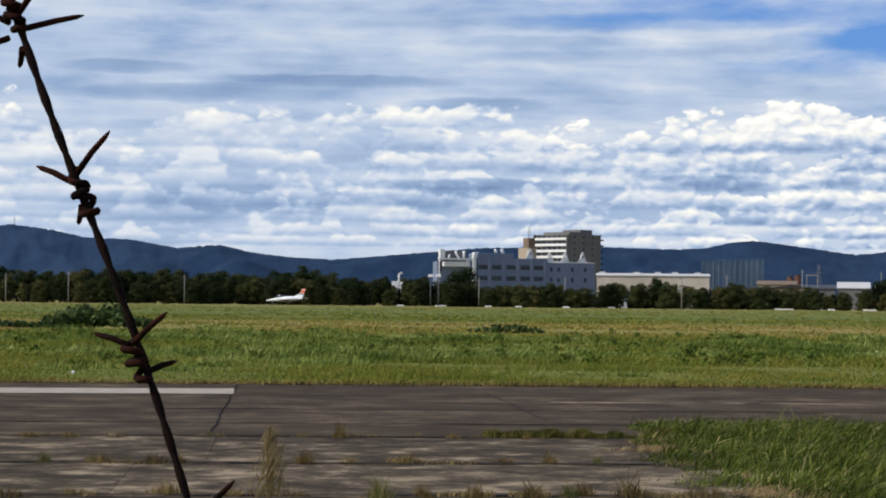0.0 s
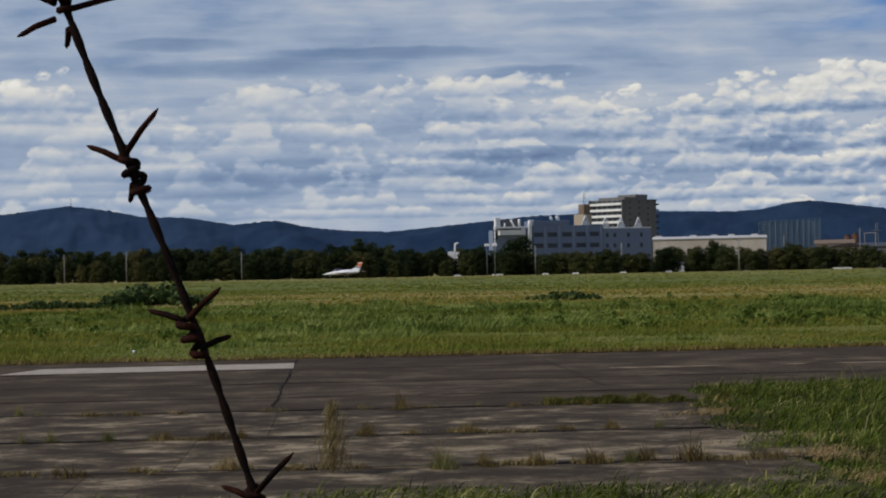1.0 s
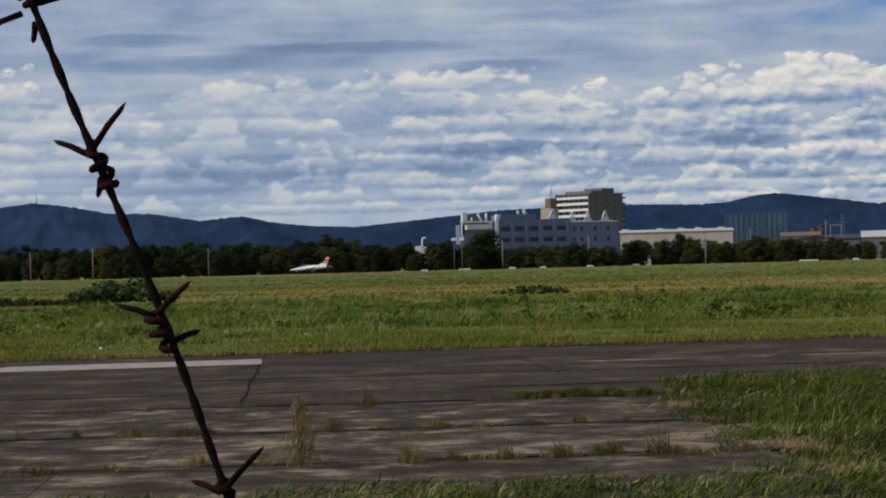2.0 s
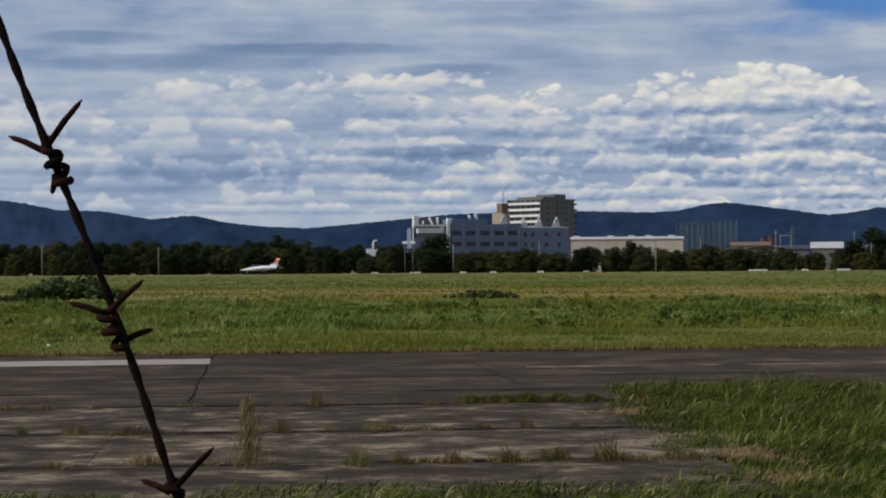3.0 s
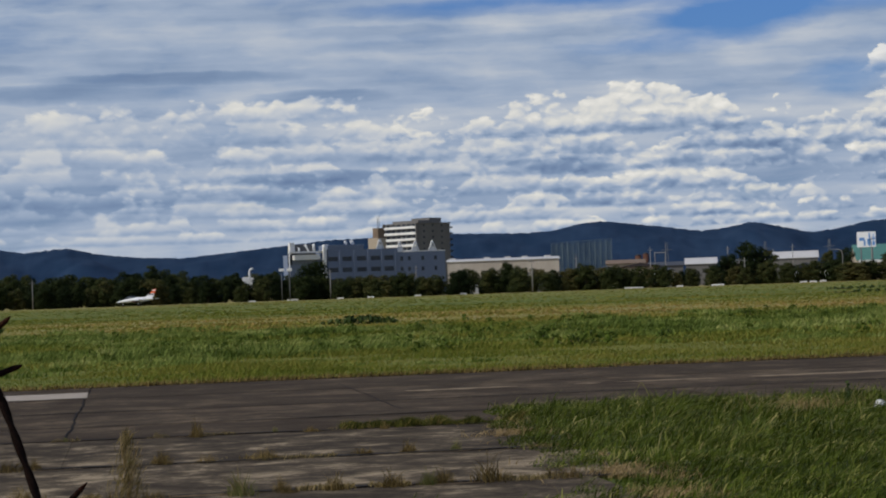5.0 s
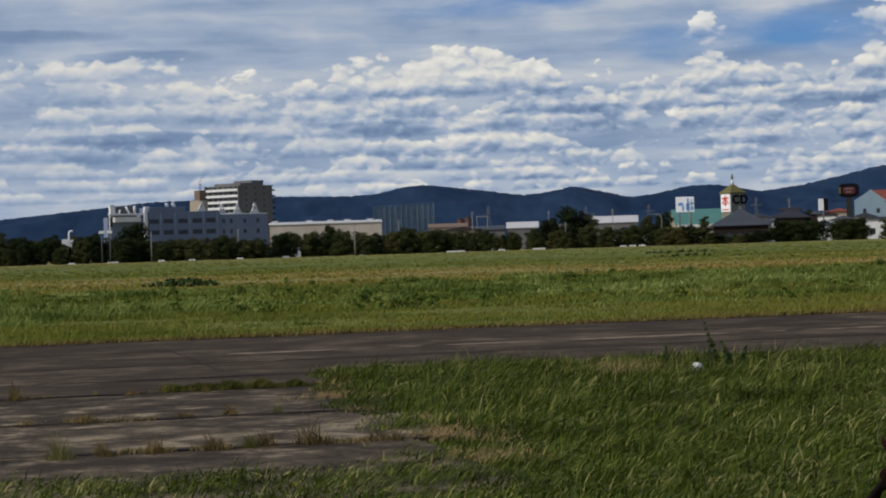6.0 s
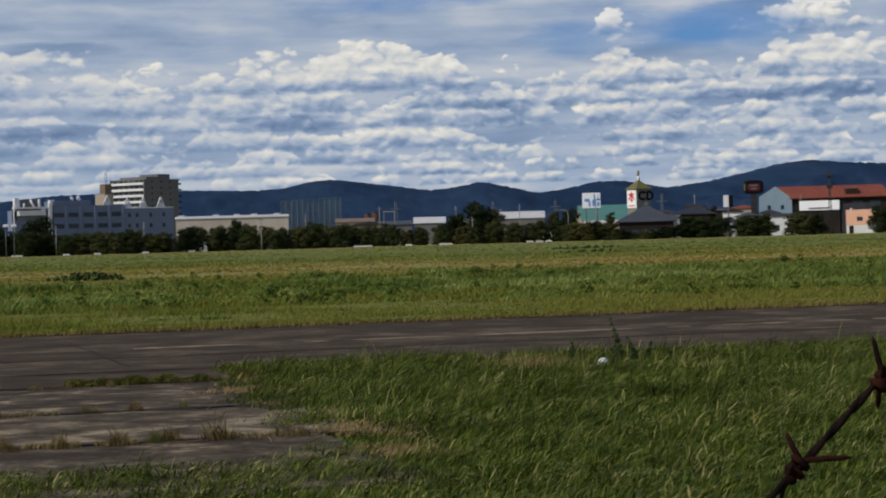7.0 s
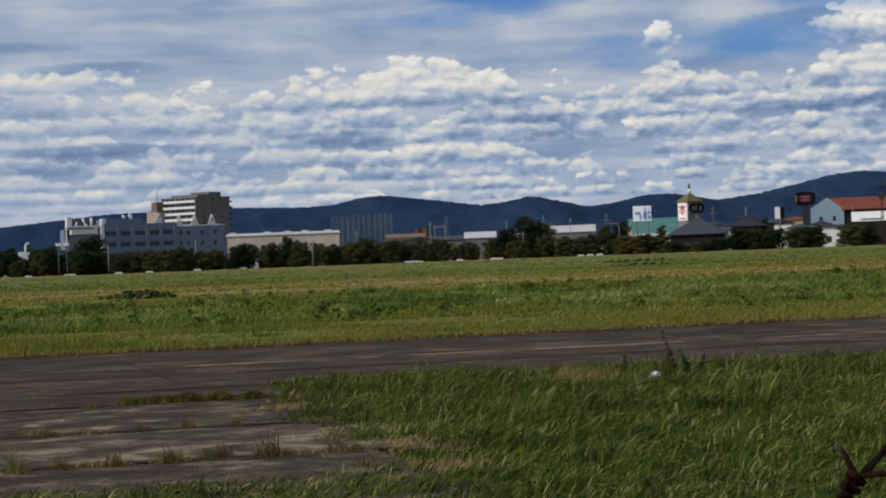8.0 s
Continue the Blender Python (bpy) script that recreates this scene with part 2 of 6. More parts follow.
def leafy(name, stops, rough=0.6, patch=0.02, patch_amount=0.5, trans=0.25, flat=(1.0, 2.2, 1.0), own=0.7, gloss=0.12, zones=False, clump=0.0, each=0.0):
    """Blades or leaves: each one its own tone, with patches of tone over the ground."""
    def build(nt, bsdf):
        geo = nt.nodes.new("ShaderNodeNewGeometry")
        mp = nt.nodes.new("ShaderNodeMapping")
        mp.inputs["Scale"].default_value = flat
        nt.links.new(geo.outputs["Position"], mp.inputs[0])
        n = node_noise(nt, mp.outputs[0], patch, 4, 0.6)
        f = node_math(nt, "ADD", node_math(nt, "MULTIPLY_ADD", n, 2.4 * patch_amount, -1.2 * patch_amount),
                      node_math(nt, "MULTIPLY_ADD", geo.outputs["Random Per Island"], own, 0.5 - 0.5 * own), None, not zones)
        if each:
            rnd = nt.nodes.new("ShaderNodeObjectInfo").outputs["Random"]
            f = node_math(nt, "ADD", f, node_math(nt, "MULTIPLY_ADD", rnd, 2 * each, -each))
        # tone patches that draw lit clumps and shaded gaps into the colour
        if clump:
            f = node_math(nt, "ADD", f, node_math(nt, "MULTIPLY_ADD", node_noise(nt, mp.outputs[0], 0.5, 4, 0.6), 2 * clump, -clump))
        if zones:
            f = node_math(nt, "ADD", f, field_zone(nt, geo.outputs["Position"]), None, True)
        nt.links.new(node_ramp(nt, f, stops), bsdf.inputs["Base Color"])
        bsdf.inputs["Roughness"].default_value = rough
        bsdf.inputs["Specular IOR Level"].default_value = gloss
        if trans:
            out = nt.nodes["Material Output"]
            tr, mx = nt.nodes.new("ShaderNodeBsdfTranslucent"), nt.nodes.new("ShaderNodeMixShader")
            nt.links.new(bsdf.inputs["Base Color"].links[0].from_socket, tr.inputs[0])
            mx.inputs[0].default_value = trans
            nt.links.new(bsdf.outputs[0], mx.inputs[1])
            nt.links.new(tr.outputs[0], mx.inputs[2])
            nt.links.new(mx.outputs[0], out.inputs[0])
    return material(name, build)


def make_ground_material():
    def build(nt, bsdf):
        geo = nt.nodes.new("ShaderNodeNewGeometry")
        sep = nt.nodes.new("ShaderNodeSeparateXYZ")
        nt.links.new(geo.outputs["Position"], sep.inputs[0])
        M = lambda op, a, b=None, c=None, clamp=False: node_math(nt, op, a, b, c, clamp)
        flat = node_vec(nt, M("MULTIPLY", sep.outputs[0], 0.25), sep.outputs[1], 0.0)
        n1 = node_noise(nt, flat, 0.022, 5, 0.62)
        n2 = node_noise(nt, geo.outputs["Position"], 0.6, 5, 0.65)
        n3 = node_noise(nt, geo.outputs["Position"], 9.0, 3, 0.6)
        f = M("ADD", M("MULTIPLY_ADD", n1, 1.0, 0.0), M("ADD", M("MULTIPLY_ADD", n2, 0.6, -0.3), M("MULTIPLY_ADD", n3, 0.5, -0.25)))
        f = M("ADD", f, field_zone(nt, geo.outputs["Position"]), None, True)
        nt.links.new(node_ramp(nt, f, [(0.0, (0.06, 0.085, 0.018)), (0.4, (0.11, 0.135, 0.03)), (0.7, (0.20, 0.19, 0.055)), (1.0, (0.33, 0.25, 0.11))]), bsdf.inputs["Base Color"])
        bsdf.inputs["Roughness"].default_value = 0.95
        bsdf.inputs["Specular IOR Level"].default_value = 0.1
        bn = nt.nodes.new("ShaderNodeBump")
        bn.inputs["Strength"].default_value, bn.inputs["Distance"].default_value = 0.6, 0.15
        nt.links.new(n2, bn.inputs["Height"])
        nt.links.new(bn.outputs[0], bsdf.inputs["Normal"])
    return material("meadow_soil", build)


def make_slab_material(name, dark, mid, light, stain, size, gain):
    """Weathered paving: streaks along the lane, dark stains, pale wear, fine grit."""
    def build(nt, bsdf):
        geo = nt.nodes.new("ShaderNodeNewGeometry")
        M = lambda op, a, b=None, c=None, clamp=False: node_math(nt, op, a, b, c, clamp)
        mp = nt.nodes.new("ShaderNodeMapping")
        mp.inputs["Rotation"].default_value = (0, 0, radians(-5.7))
        nt.links.new(geo.outputs["Position"], mp.inputs[0])
        sep = nt.nodes.new("ShaderNodeSeparateXYZ")
        nt.links.new(mp.outputs[0], sep.inputs[0])
        lane = node_vec(nt, M("MULTIPLY", sep.outputs[0], 0.75), M("MULTIPLY", sep.outputs[1], 0.8), 0.0)
        n1 = node_noise(nt, lane, size, 9, 0.72, distort=0.25)
        n2 = node_noise(nt, geo.outputs["Position"], 0.35, 5, 0.6)
        n3 = node_noise(nt, geo.outputs["Position"], 14.0, 4, 0.7)
        n4 = node_noise(nt, geo.outputs["Position"], 2.6, 6, 0.7)
        n3 = M("ADD", n3, M("MULTIPLY_ADD", n4, 0.9, -0.45))
        rnd = nt.nodes.new("ShaderNodeObjectInfo").outputs["Random"]
        f = M("ADD", M("MULTIPLY_ADD", n1, gain, 0.37 - 0.5 * gain), M("ADD", M("MULTIPLY_ADD", n3, 0.9, -0.45), M("MULTIPLY_ADD", rnd, 0.24, -0.12)), None, True)
        col = node_ramp(nt, f, [(0.0, dark), (0.5, mid), (1.0, light)])
        st = M("MULTIPLY_ADD", n2, 4.0, -1.9, True)
        nt.links.new(node_mix(nt, M("MULTIPLY", st, 0.6), col, stain), bsdf.inputs["Base Color"])
        bsdf.inputs["Roughness"].default_value = 0.95
        bsdf.inputs["Specular IOR Level"].default_value = 0.04
        bn = nt.nodes.new("ShaderNodeBump")
        bn.inputs["Strength"].default_value, bn.inputs["Distance"].default_value = 0.5, 0.01
        nt.links.new(n3, bn.inputs["Height"])
        nt.links.new(bn.outputs[0], bsdf.inputs["Normal"])
    return material(name, build)


MAT_GROUND = make_ground_material()
MAT_TAXI = make_slab_material("asphalt_worn", (0.043, 0.032, 0.022), (0.067, 0.051, 0.035), (0.155, 0.116, 0.076), (0.036, 0.028, 0.020), 0.9, 3.4)
MAT_APRON = make_slab_material("concrete_old", (0.043, 0.034, 0.024), (0.098, 0.077, 0.052), (0.30, 0.238, 0.156), (0.036, 0.028, 0.020), 1.7, 4.6)
MAT_STRIPE = tinted("marking_paint", (0.27, 0.235, 0.19), (0.50, 0.44, 0.37), 3.0, 0.75, 0.2)
# the light stop at 0.91 paints highlights on single blades; the last is straw
MAT_GRASS = leafy("grass_blades", [(0.0, (0.022, 0.031, 0.004)), (0.45, (0.062, 0.090, 0.010)), (0.78, (0.120, 0.150, 0.021)), (0.91, (0.25, 0.25, 0.065)), (1.0, (0.40, 0.35, 0.14))], patch=0.6, patch_amount=0.4, rough=0.5, own=0.95, gloss=0.06)
MAT_FIELD = leafy("field_grass", [(0.0, (0.045, 0.068, 0.010)), (0.35, (0.125, 0.152, 0.023)), (0.7, (0.22, 0.195, 0.040)), (1.0, (0.36, 0.24, 0.085))], patch=0.06, patch_amount=0.45, flat=(0.22, 1.0, 1.0), own=0.34, zones=True, gloss=0.03, clump=0.55)
MAT_WEED = leafy("dry_weeds", [(0.0, (0.07, 0.10, 0.025)), (0.5, (0.16, 0.16, 0.05)), (1.0, (0.30, 0.22, 0.10))], patch=0.8)
MAT_BUSH = leafy("bush_leaves", [(0.0, (0.02, 0.035, 0.01)), (0.6, (0.05, 0.08, 0.02)), (1.0, (0.09, 0.12, 0.035))], patch=0.5)
MAT_TREE = leafy("tree_leaves", [(0.0, (0.008, 0.014, 0.005)), (0.45, (0.022, 0.032, 0.010)), (0.8, (0.050, 0.057, 0.018)), (1.0, (0.092, 0.078, 0.028))], patch=0.06, trans=0.1, own=0.5, gloss=0.04, each=0.4)
MAT_BARK = tinted("bark", (0.05, 0.04, 0.03), (0.13, 0.10, 0.08), 3.0, 0.9, 0.5)
# the blue haze of the distance is put into the hills' base colour
MAT_HILL = tinted("haze_blue_forest", (0.009, 0.025, 0.056), (0.034, 0.061, 0.108), 0.003, 0.95, 0.0, 8.0, stretch=(1, 0.15, 1))
MAT_RUST = tinted("rusty_wire", (0.006, 0.004, 0.0035), (0.06, 0.016, 0.008), 60.0, 0.8, 0.6, 8.0, 0.1, dist=0.001)
MAT_WIRE = tinted("dark_wire", (0.006, 0.0045, 0.004), (0.026, 0.012, 0.009), 60.0, 0.8, 0.6, 8.0, 0.1, dist=0.001)
MAT_WHITE = tinted("white_paint", (0.62, 0.62, 0.61), (0.82, 0.82, 0.80), 0.5, 0.55, 0.05)
MAT_PLANE = tinted("aircraft_paint", (0.66, 0.67, 0.68), (0.82, 0.82, 0.82), 0.8, 0.4, 0.0)
MAT_ORANGE = tinted("signal_orange", (0.62, 0.10, 0.03), (0.78, 0.17, 0.05), 1.0, 0.5, 0.0)
MAT_DARK = tinted("dark_rubber", (0.015, 0.015, 0.016), (0.04, 0.04, 0.042), 2.0, 0.7, 0.1)
MAT_BLUEGREY = tinted("blue_grey_render", (0.145, 0.178, 0.25), (0.20, 0.235, 0.31), 0.12, 0.8, 0.1, stretch=(1, 1, 0.3))
MAT_BEIGE = tinted("beige_render", (0.30, 0.255, 0.20), (0.42, 0.36, 0.285), 0.1, 0.85, 0.1, stretch=(1, 1, 0.3))
# grey tile of tower and wing; on some halls the shade on the walls
MAT_GREYTILE_OR_SHADE = tinted("grey_tile_or_wall_shade", (0.135, 0.13, 0.125), (0.20, 0.195, 0.185), 0.1, 0.8, 0.1, stretch=(1, 1, 0.3))
MAT_GLASS = tinted("dark_window", (0.02, 0.026, 0.035), (0.06, 0.075, 0.095), 0.4, 0.12, 0.0)
MAT_TEAL = tinted("teal_roofing", (0.06, 0.17, 0.14), (0.10, 0.23, 0.19), 0.2, 0.55, 0.1)
MAT_GREYROOF = tinted("grey_roofing", (0.045, 0.05, 0.06), (0.08, 0.086, 0.10), 0.2, 0.7, 0.1)
MAT_DARKROOF = tinted("dark_tiled_roof", (0.02, 0.021, 0.026), (0.045, 0.048, 0.056), 0.4, 0.6, 0.2)
MAT_OLIVE = tinted("olive_copper", (0.11, 0.10, 0.03), (0.18, 0.16, 0.05), 0.4, 0.6, 0.1)
MAT_REDROOF = tinted("red_roofing", (0.17, 0.042, 0.022), (0.25, 0.07, 0.036), 0.2, 0.65, 0.1)
MAT_PALEBLUE = tinted("pale_blue_cladding", (0.22, 0.31, 0.37), (0.30, 0.385, 0.44), 0.2, 0.6, 0.1, stretch=(1, 1, 0.3))
MAT_BROWN = tinted("brown_cladding", (0.022, 0.018, 0.016), (0.045, 0.036, 0.031), 0.3, 0.8, 0.1)
MAT_PENTHOUSE = tinted("fawn_render", (0.16, 0.12, 0.09), (0.24, 0.185, 0.14), 0.2, 0.85, 0.1)
MAT_SALMON = tinted("salmon_render", (0.72, 0.40, 0.26), (0.80, 0.49, 0.35), 0.3, 0.8, 0.1)
MAT_RED = tinted("red_sign_paint", (0.55, 0.05, 0.035), (0.70, 0.09, 0.06), 0.8, 0.5, 0.0)
MAT_BLACK = tinted("black_sign_paint", (0.006, 0.006, 0.007), (0.014, 0.014, 0.016), 0.8, 0.8, 0.0)
MAT_BLUE = tinted("blue_sign_paint", (0.10, 0.25, 0.55), (0.20, 0.38, 0.66), 0.8, 0.5, 0.0)
MAT_STEEL = tinted("galvanised_steel", (0.11, 0.115, 0.12), (0.19, 0.195, 0.20), 1.0, 0.75, 0.0)
MAT_DARKSTEEL = tinted("weathered_steel", (0.03, 0.03, 0.034), (0.07, 0.07, 0.076), 1.0, 0.75, 0.0)
# raised above white_paint: sunlight on signs and fascia put into the colour
MAT_BRIGHT = tinted("sunlit_white_panel", (0.82, 0.82, 0.81), (0.90, 0.90, 0.89), 0.3, 0.5, 0.0)
MAT_PALEPOLE = tinted("concrete_pole", (0.22, 0.21, 0.195), (0.32, 0.31, 0.285), 1.0, 0.8, 0.0)
MAT_NET = tinted("net_cord", (0.10, 0.135, 0.15), (0.16, 0.20, 0.21), 1.0, 0.8, 0.0)


# ---- building blocks ----
def mesh_of(name, bm, mat):
    me = bpy.data.meshes.new(name)
    bm.normal_update()
    bm.to_mesh(me)
    bm.free()
    if mat is not None:
        me.materials.append(mat)
    return me


def part(name, bm, mat, parent, label=""):
    ob = new(name, mesh_of(name, bm, mat))
    ob.parent = parent
    return tagged(ob, label)


def thing(name, m, label, category, group="", kind=""):
    ob = new(name)
    ob.matrix_world = m
    return tagged(ob, label, category, group, kind)


def box(x0, x1, y0, y1, z0, z1, bevel=0.0, bm=None):
    bm = bm or bmesh.new()
    r = bmesh.ops.create_cube(bm, size=1.0)
    vs = r["verts"]
    bmesh.ops.scale(bm, vec=(x1 - x0, y1 - y0, z1 - z0), verts=vs)
    bmesh.ops.translate(bm, vec=((x0 + x1) / 2, (y0 + y1) / 2, (z0 + z1) / 2), verts=vs)
    if bevel:
        es = list({e for v in vs for e in v.link_edges})
        bmesh.ops.bevel(bm, geom=es, offset=bevel, segments=1, affect="EDGES", profile=0.5)
    return bm


def tube(points, radii, sides=8, bm=None, caps=True):
    """A round bar along points, with a radius at each."""
    bm = bm or bmesh.new()
    pts = [Vector(p) for p in points]
    rings = []
    ref = None
    for i, p in enumerate(pts):
        d = (pts[min(i + 1, len(pts) - 1)] - pts[max(i - 1, 0)]).normalized()
        if ref is None:
            ref = d.orthogonal().normalized()
        ref = (ref - d * ref.dot(d)).normalized()
        o = d.cross(ref)
        r = radii[i] if isinstance(radii, (list, tuple)) else radii
        rings.append([bm.verts.new(p + (ref * math.cos(k * math.tau / sides) + o * math.sin(k * math.tau / sides)) * r) for k in range(sides)])
    for a0, b0 in zip(rings, rings[1:]):
        for k in range(sides):
            f = bm.faces.new((a0[k], a0[(k + 1) % sides], b0[(k + 1) % sides], b0[k]))
            f.smooth = True
    if caps:
        bm.faces.new(rings[0][::-1])
        bm.faces.new(rings[-1])
    return bm


def prism(outline, y0, y1, bm=None):
    """An outline in x and z, given anticlockwise seen from the front, drawn out from y0 to y1."""
    bm = bm or bmesh.new()
    a0 = [bm.verts.new((x, y0, z)) for x, z in outline]
    b0 = [bm.verts.new((x, y1, z)) for x, z in outline]
    bm.faces.new(a0)
    bm.faces.new(b0[::-1])
    for i in range(len(outline)):
        j = (i + 1) % len(outline)
        bm.faces.new((a0[j], a0[i], b0[i], b0[j]))
    bmesh.ops.recalc_face_normals(bm, faces=bm.faces)
    return bm


def polar(az, d, z=0.0):
    return Vector((d * math.sin(radians(az)), d * math.cos(radians(az)), z))


def height_at(el, d):
    return 1.7 + d * math.tan(radians(el))


def facing(az, d, turn=0.0, z=-0.03):
    """A pose on the ground whose -y looks at the origin, turned by turn degrees."""
    p = polar(az, d)
    return pose(p.x, p.y, z, 0, 0, -az + turn)


def mesh_from_arrays(name, verts, faces, mat):
    """verts (n, 3); faces a list of equal-length index arrays, quads or triangles."""
    me = bpy.data.meshes.new(name)
    n = len(verts)
    loops = np.concatenate([f.ravel() for f in faces]).astype(np.int32)
    sizes = np.concatenate([np.full(len(f), f.shape[1], np.int32) for f in faces])
    starts = np.concatenate([[0], np.cumsum(sizes)[:-1]]).astype(np.int32)
    me.vertices.add(n)
    me.vertices.foreach_set("co", verts.astype(np.float32).ravel())
    me.loops.add(len(loops))
    me.loops.foreach_set("vertex_index", loops)
    me.polygons.add(len(sizes))
    me.polygons.foreach_set("loop_start", starts)
    me.polygons.foreach_set("use_smooth", np.ones(len(sizes), bool))
    me.update(calc_edges=True)
    me.materials.append(mat)
    return me


def blades(rng, xy, height, width, lean, droop, z0=-0.03, wind=(0.5, 0.0), seg=3):
    """Grass blades as bent, tapering strips at the points xy."""
    n = len(xy)
    ang = rng.uniform(0, math.tau, n)
    d = np.stack([np.cos(ang), np.sin(ang)], 1) * rng.uniform(0.2, 1.0, (n, 1)) * lean + np.array(wind) * lean
    side = rng.uniform(0, math.tau, n)
    s = np.stack([np.cos(side) * 0.9 + 0.3, np.sin(side) * 0.5], 1)
    s /= np.linalg.norm(s, axis=1, keepdims=True)
    vs, quads = [], []
    for k in range(seg + 1):
        u = k / seg
        off = d * (height * (u ** 1.7))[:, None]
        z = z0 + height * (u - droop * u ** 3 * np.linalg.norm(d, axis=1))
        w = width * (1 - u) ** 0.7 * 0.5
        base = np.concatenate([xy + off, z[:, None]], 1)
        sv = np.concatenate([s * w[:, None], np.zeros((n, 1))], 1)
        if k < seg:
            vs += [base - sv, base + sv]
        else:
            vs.append(base)
    m = len(vs)
    verts = np.stack(vs, 1).reshape(-1, 3)
    o = np.arange(n)[:, None] * m
    for k in range(seg - 1):
        quads.append(o + np.array([[2 * k, 2 * k + 1, 2 * k + 3, 2 * k + 2]]))
    tri = o + np.array([[2 * seg - 2, 2 * seg - 1, 2 * seg]])
    return verts, [np.concatenate(quads)] + [tri]


# ---- ground, hills, paving ----
def build_ground():
    bm = bmesh.new()
    ys = [-60, 0, 20, 50, 100, 200, 400, 800, 1600, 3000, 4900]
    xs = [-4000, -2000, -800, -300, -100, -30, 0, 30, 100, 300, 800, 2000, 4000]
    g = [[bm.verts.new((x, y, -0.03)) for x in xs] for y in ys]
    for a0, b0 in zip(g, g[1:]):
        for i in range(len(xs) - 1):
            bm.faces.new((a0[i], a0[i + 1], b0[i + 1], b0[i]))
    ob = new("ground", mesh_of("ground", bm, MAT_GROUND))
    tagged(ob, "flat airfield meadow of green and straw-coloured grass", "ground", kind="structure")


SKYLINE = [(-26, 1.3), (-18, 1.5), (-14.4, 1.67), (-12.8, 1.87), (-11.8, 1.75), (-10.9, 1.56), (-9.7, 1.52), (-8.5, 1.31), (-7.4, 1.41), (-6.5, 1.21), (-5.6, 1.11), (-4.4, 1.05),
           (-2.7, 1.2), (-0.5, 1.40), (2.8, 1.45), (4.6, 1.4), (5.4, 1.44), (6.1, 1.6), (6.7, 1.64), (7.4, 1.55), (8.3, 1.43), (9.2, 1.29), (9.8, 1.33), (10.6, 1.48), (11.3, 1.33),
           (12.1, 1.14), (12.8, 1.22), (13.6, 1.39), (14.3, 1.40), (15.5, 1.18), (16.5, 1.30), (17.6, 1.52), (18.4, 1.71), (19.2, 1.79), (20.2, 1.69), (21.5, 1.62), (26, 1.5), (34, 1.1)]


def build_hills():
    """A range of wooded hills: ridge by ridge back to the skyline, with spurs and gullies."""
    azs = np.arange(-26, 34, 0.06)
    sk = np.interp(azs, [p[0] for p in SKYLINE], [p[1] for p in SKYLINE])
    ker = np.ones(5) / 5
    sk[2:-2] = np.convolve(sk, ker, "valid")
    ds = np.linspace(3300, 4300, 16)
    bm = bmesh.new()
    grid = []
    for j, d in enumerate(ds):
        u = j / (len(ds) - 1)
        row = []
        for az_, s_ in zip(azs, sk):
            p = polar(az_, d)
            n = noise.fractal(Vector((az_ * 0.55, u * 2.2, 4.0)), 1.0, 2.0, 5)
            fine = noise.noise(Vector((az_ * 9.0, u * 9.0, 1.0))) * 2.5
            top = height_at(s_, d)
            h = top * (u ** 0.75) * (1 + 0.28 * n * math.sin(math.pi * min(1.0, u * 1.02))) + fine * u ** 8
            row.append(bm.verts.new((p.x, p.y, max(min(h, top + fine), -0.5))))
        grid.append(row)
    back = [bm.verts.new((v.co.x * 1.06, v.co.y * 1.06, -0.5)) for v in grid[-1]]
    grid.append(back)
    for a0, b0 in zip(grid, grid[1:]):
        for i in range(len(azs) - 1):
            f = bm.faces.new((a0[i], a0[i + 1], b0[i + 1], b0[i]))
            f.smooth = True
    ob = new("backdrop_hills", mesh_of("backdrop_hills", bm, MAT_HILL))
    tagged(ob, "long range of wooded hills with blue haze painted into their colour", "hills", kind="structure")


LANE = radians(5.7)                      # the taxiway's direction against the x axis
CL, SL = math.cos(LANE), math.sin(LANE)


def lane(u, v):
    """From metres along and across the taxiway to x, y."""
    return u * CL - v * SL, u * SL + v * CL


def unlane(x, y):
    return x * CL + y * SL, -x * SL + y * CL


def slab_mesh(name, length, width, mat, seed):
    """One paving slab with a worn, slightly broken rim; its top is at z = 0."""
    rng = np.random.default_rng(seed)
    bm = bmesh.new()
    n = 9
    rim = []
    for k in range(n):
        rim.append((k / n * length, 0.0))
    for k in range(4):
        rim.append((length, k / 4 * width))
    for k in range(n):
        rim.append((length - k / n * length, width))
    for k in range(4):
        rim.append((0.0, width - k / 4 * width))
    rim = [(x + rng.normal(0, 0.0006), y + rng.normal(0, 0.014)) for x, y in rim]
    top = [bm.verts.new((x + (0.001 if x < length / 2 else -0.001), y + (0.02 if y < width / 2 else -0.02), 0.0)) for x, y in rim]
    low = [bm.verts.new((x, y, -0.03)) for x, y in rim]
    bm.faces.new(top)
    for i in range(len(rim)):
        j = (i + 1) % len(rim)
        bm.faces.new((low[i], low[j], top[j], top[i]))
    return mesh_of(name, bm, mat)


LANES_TAXI = [(27.05, 29.8), (29.86, 33.6), (33.66, 38.4), (38.46, 43.4)]
LANES_APRON = [(14.8, 18.85), (18.95, 22.55), (22.65, 26.95)]


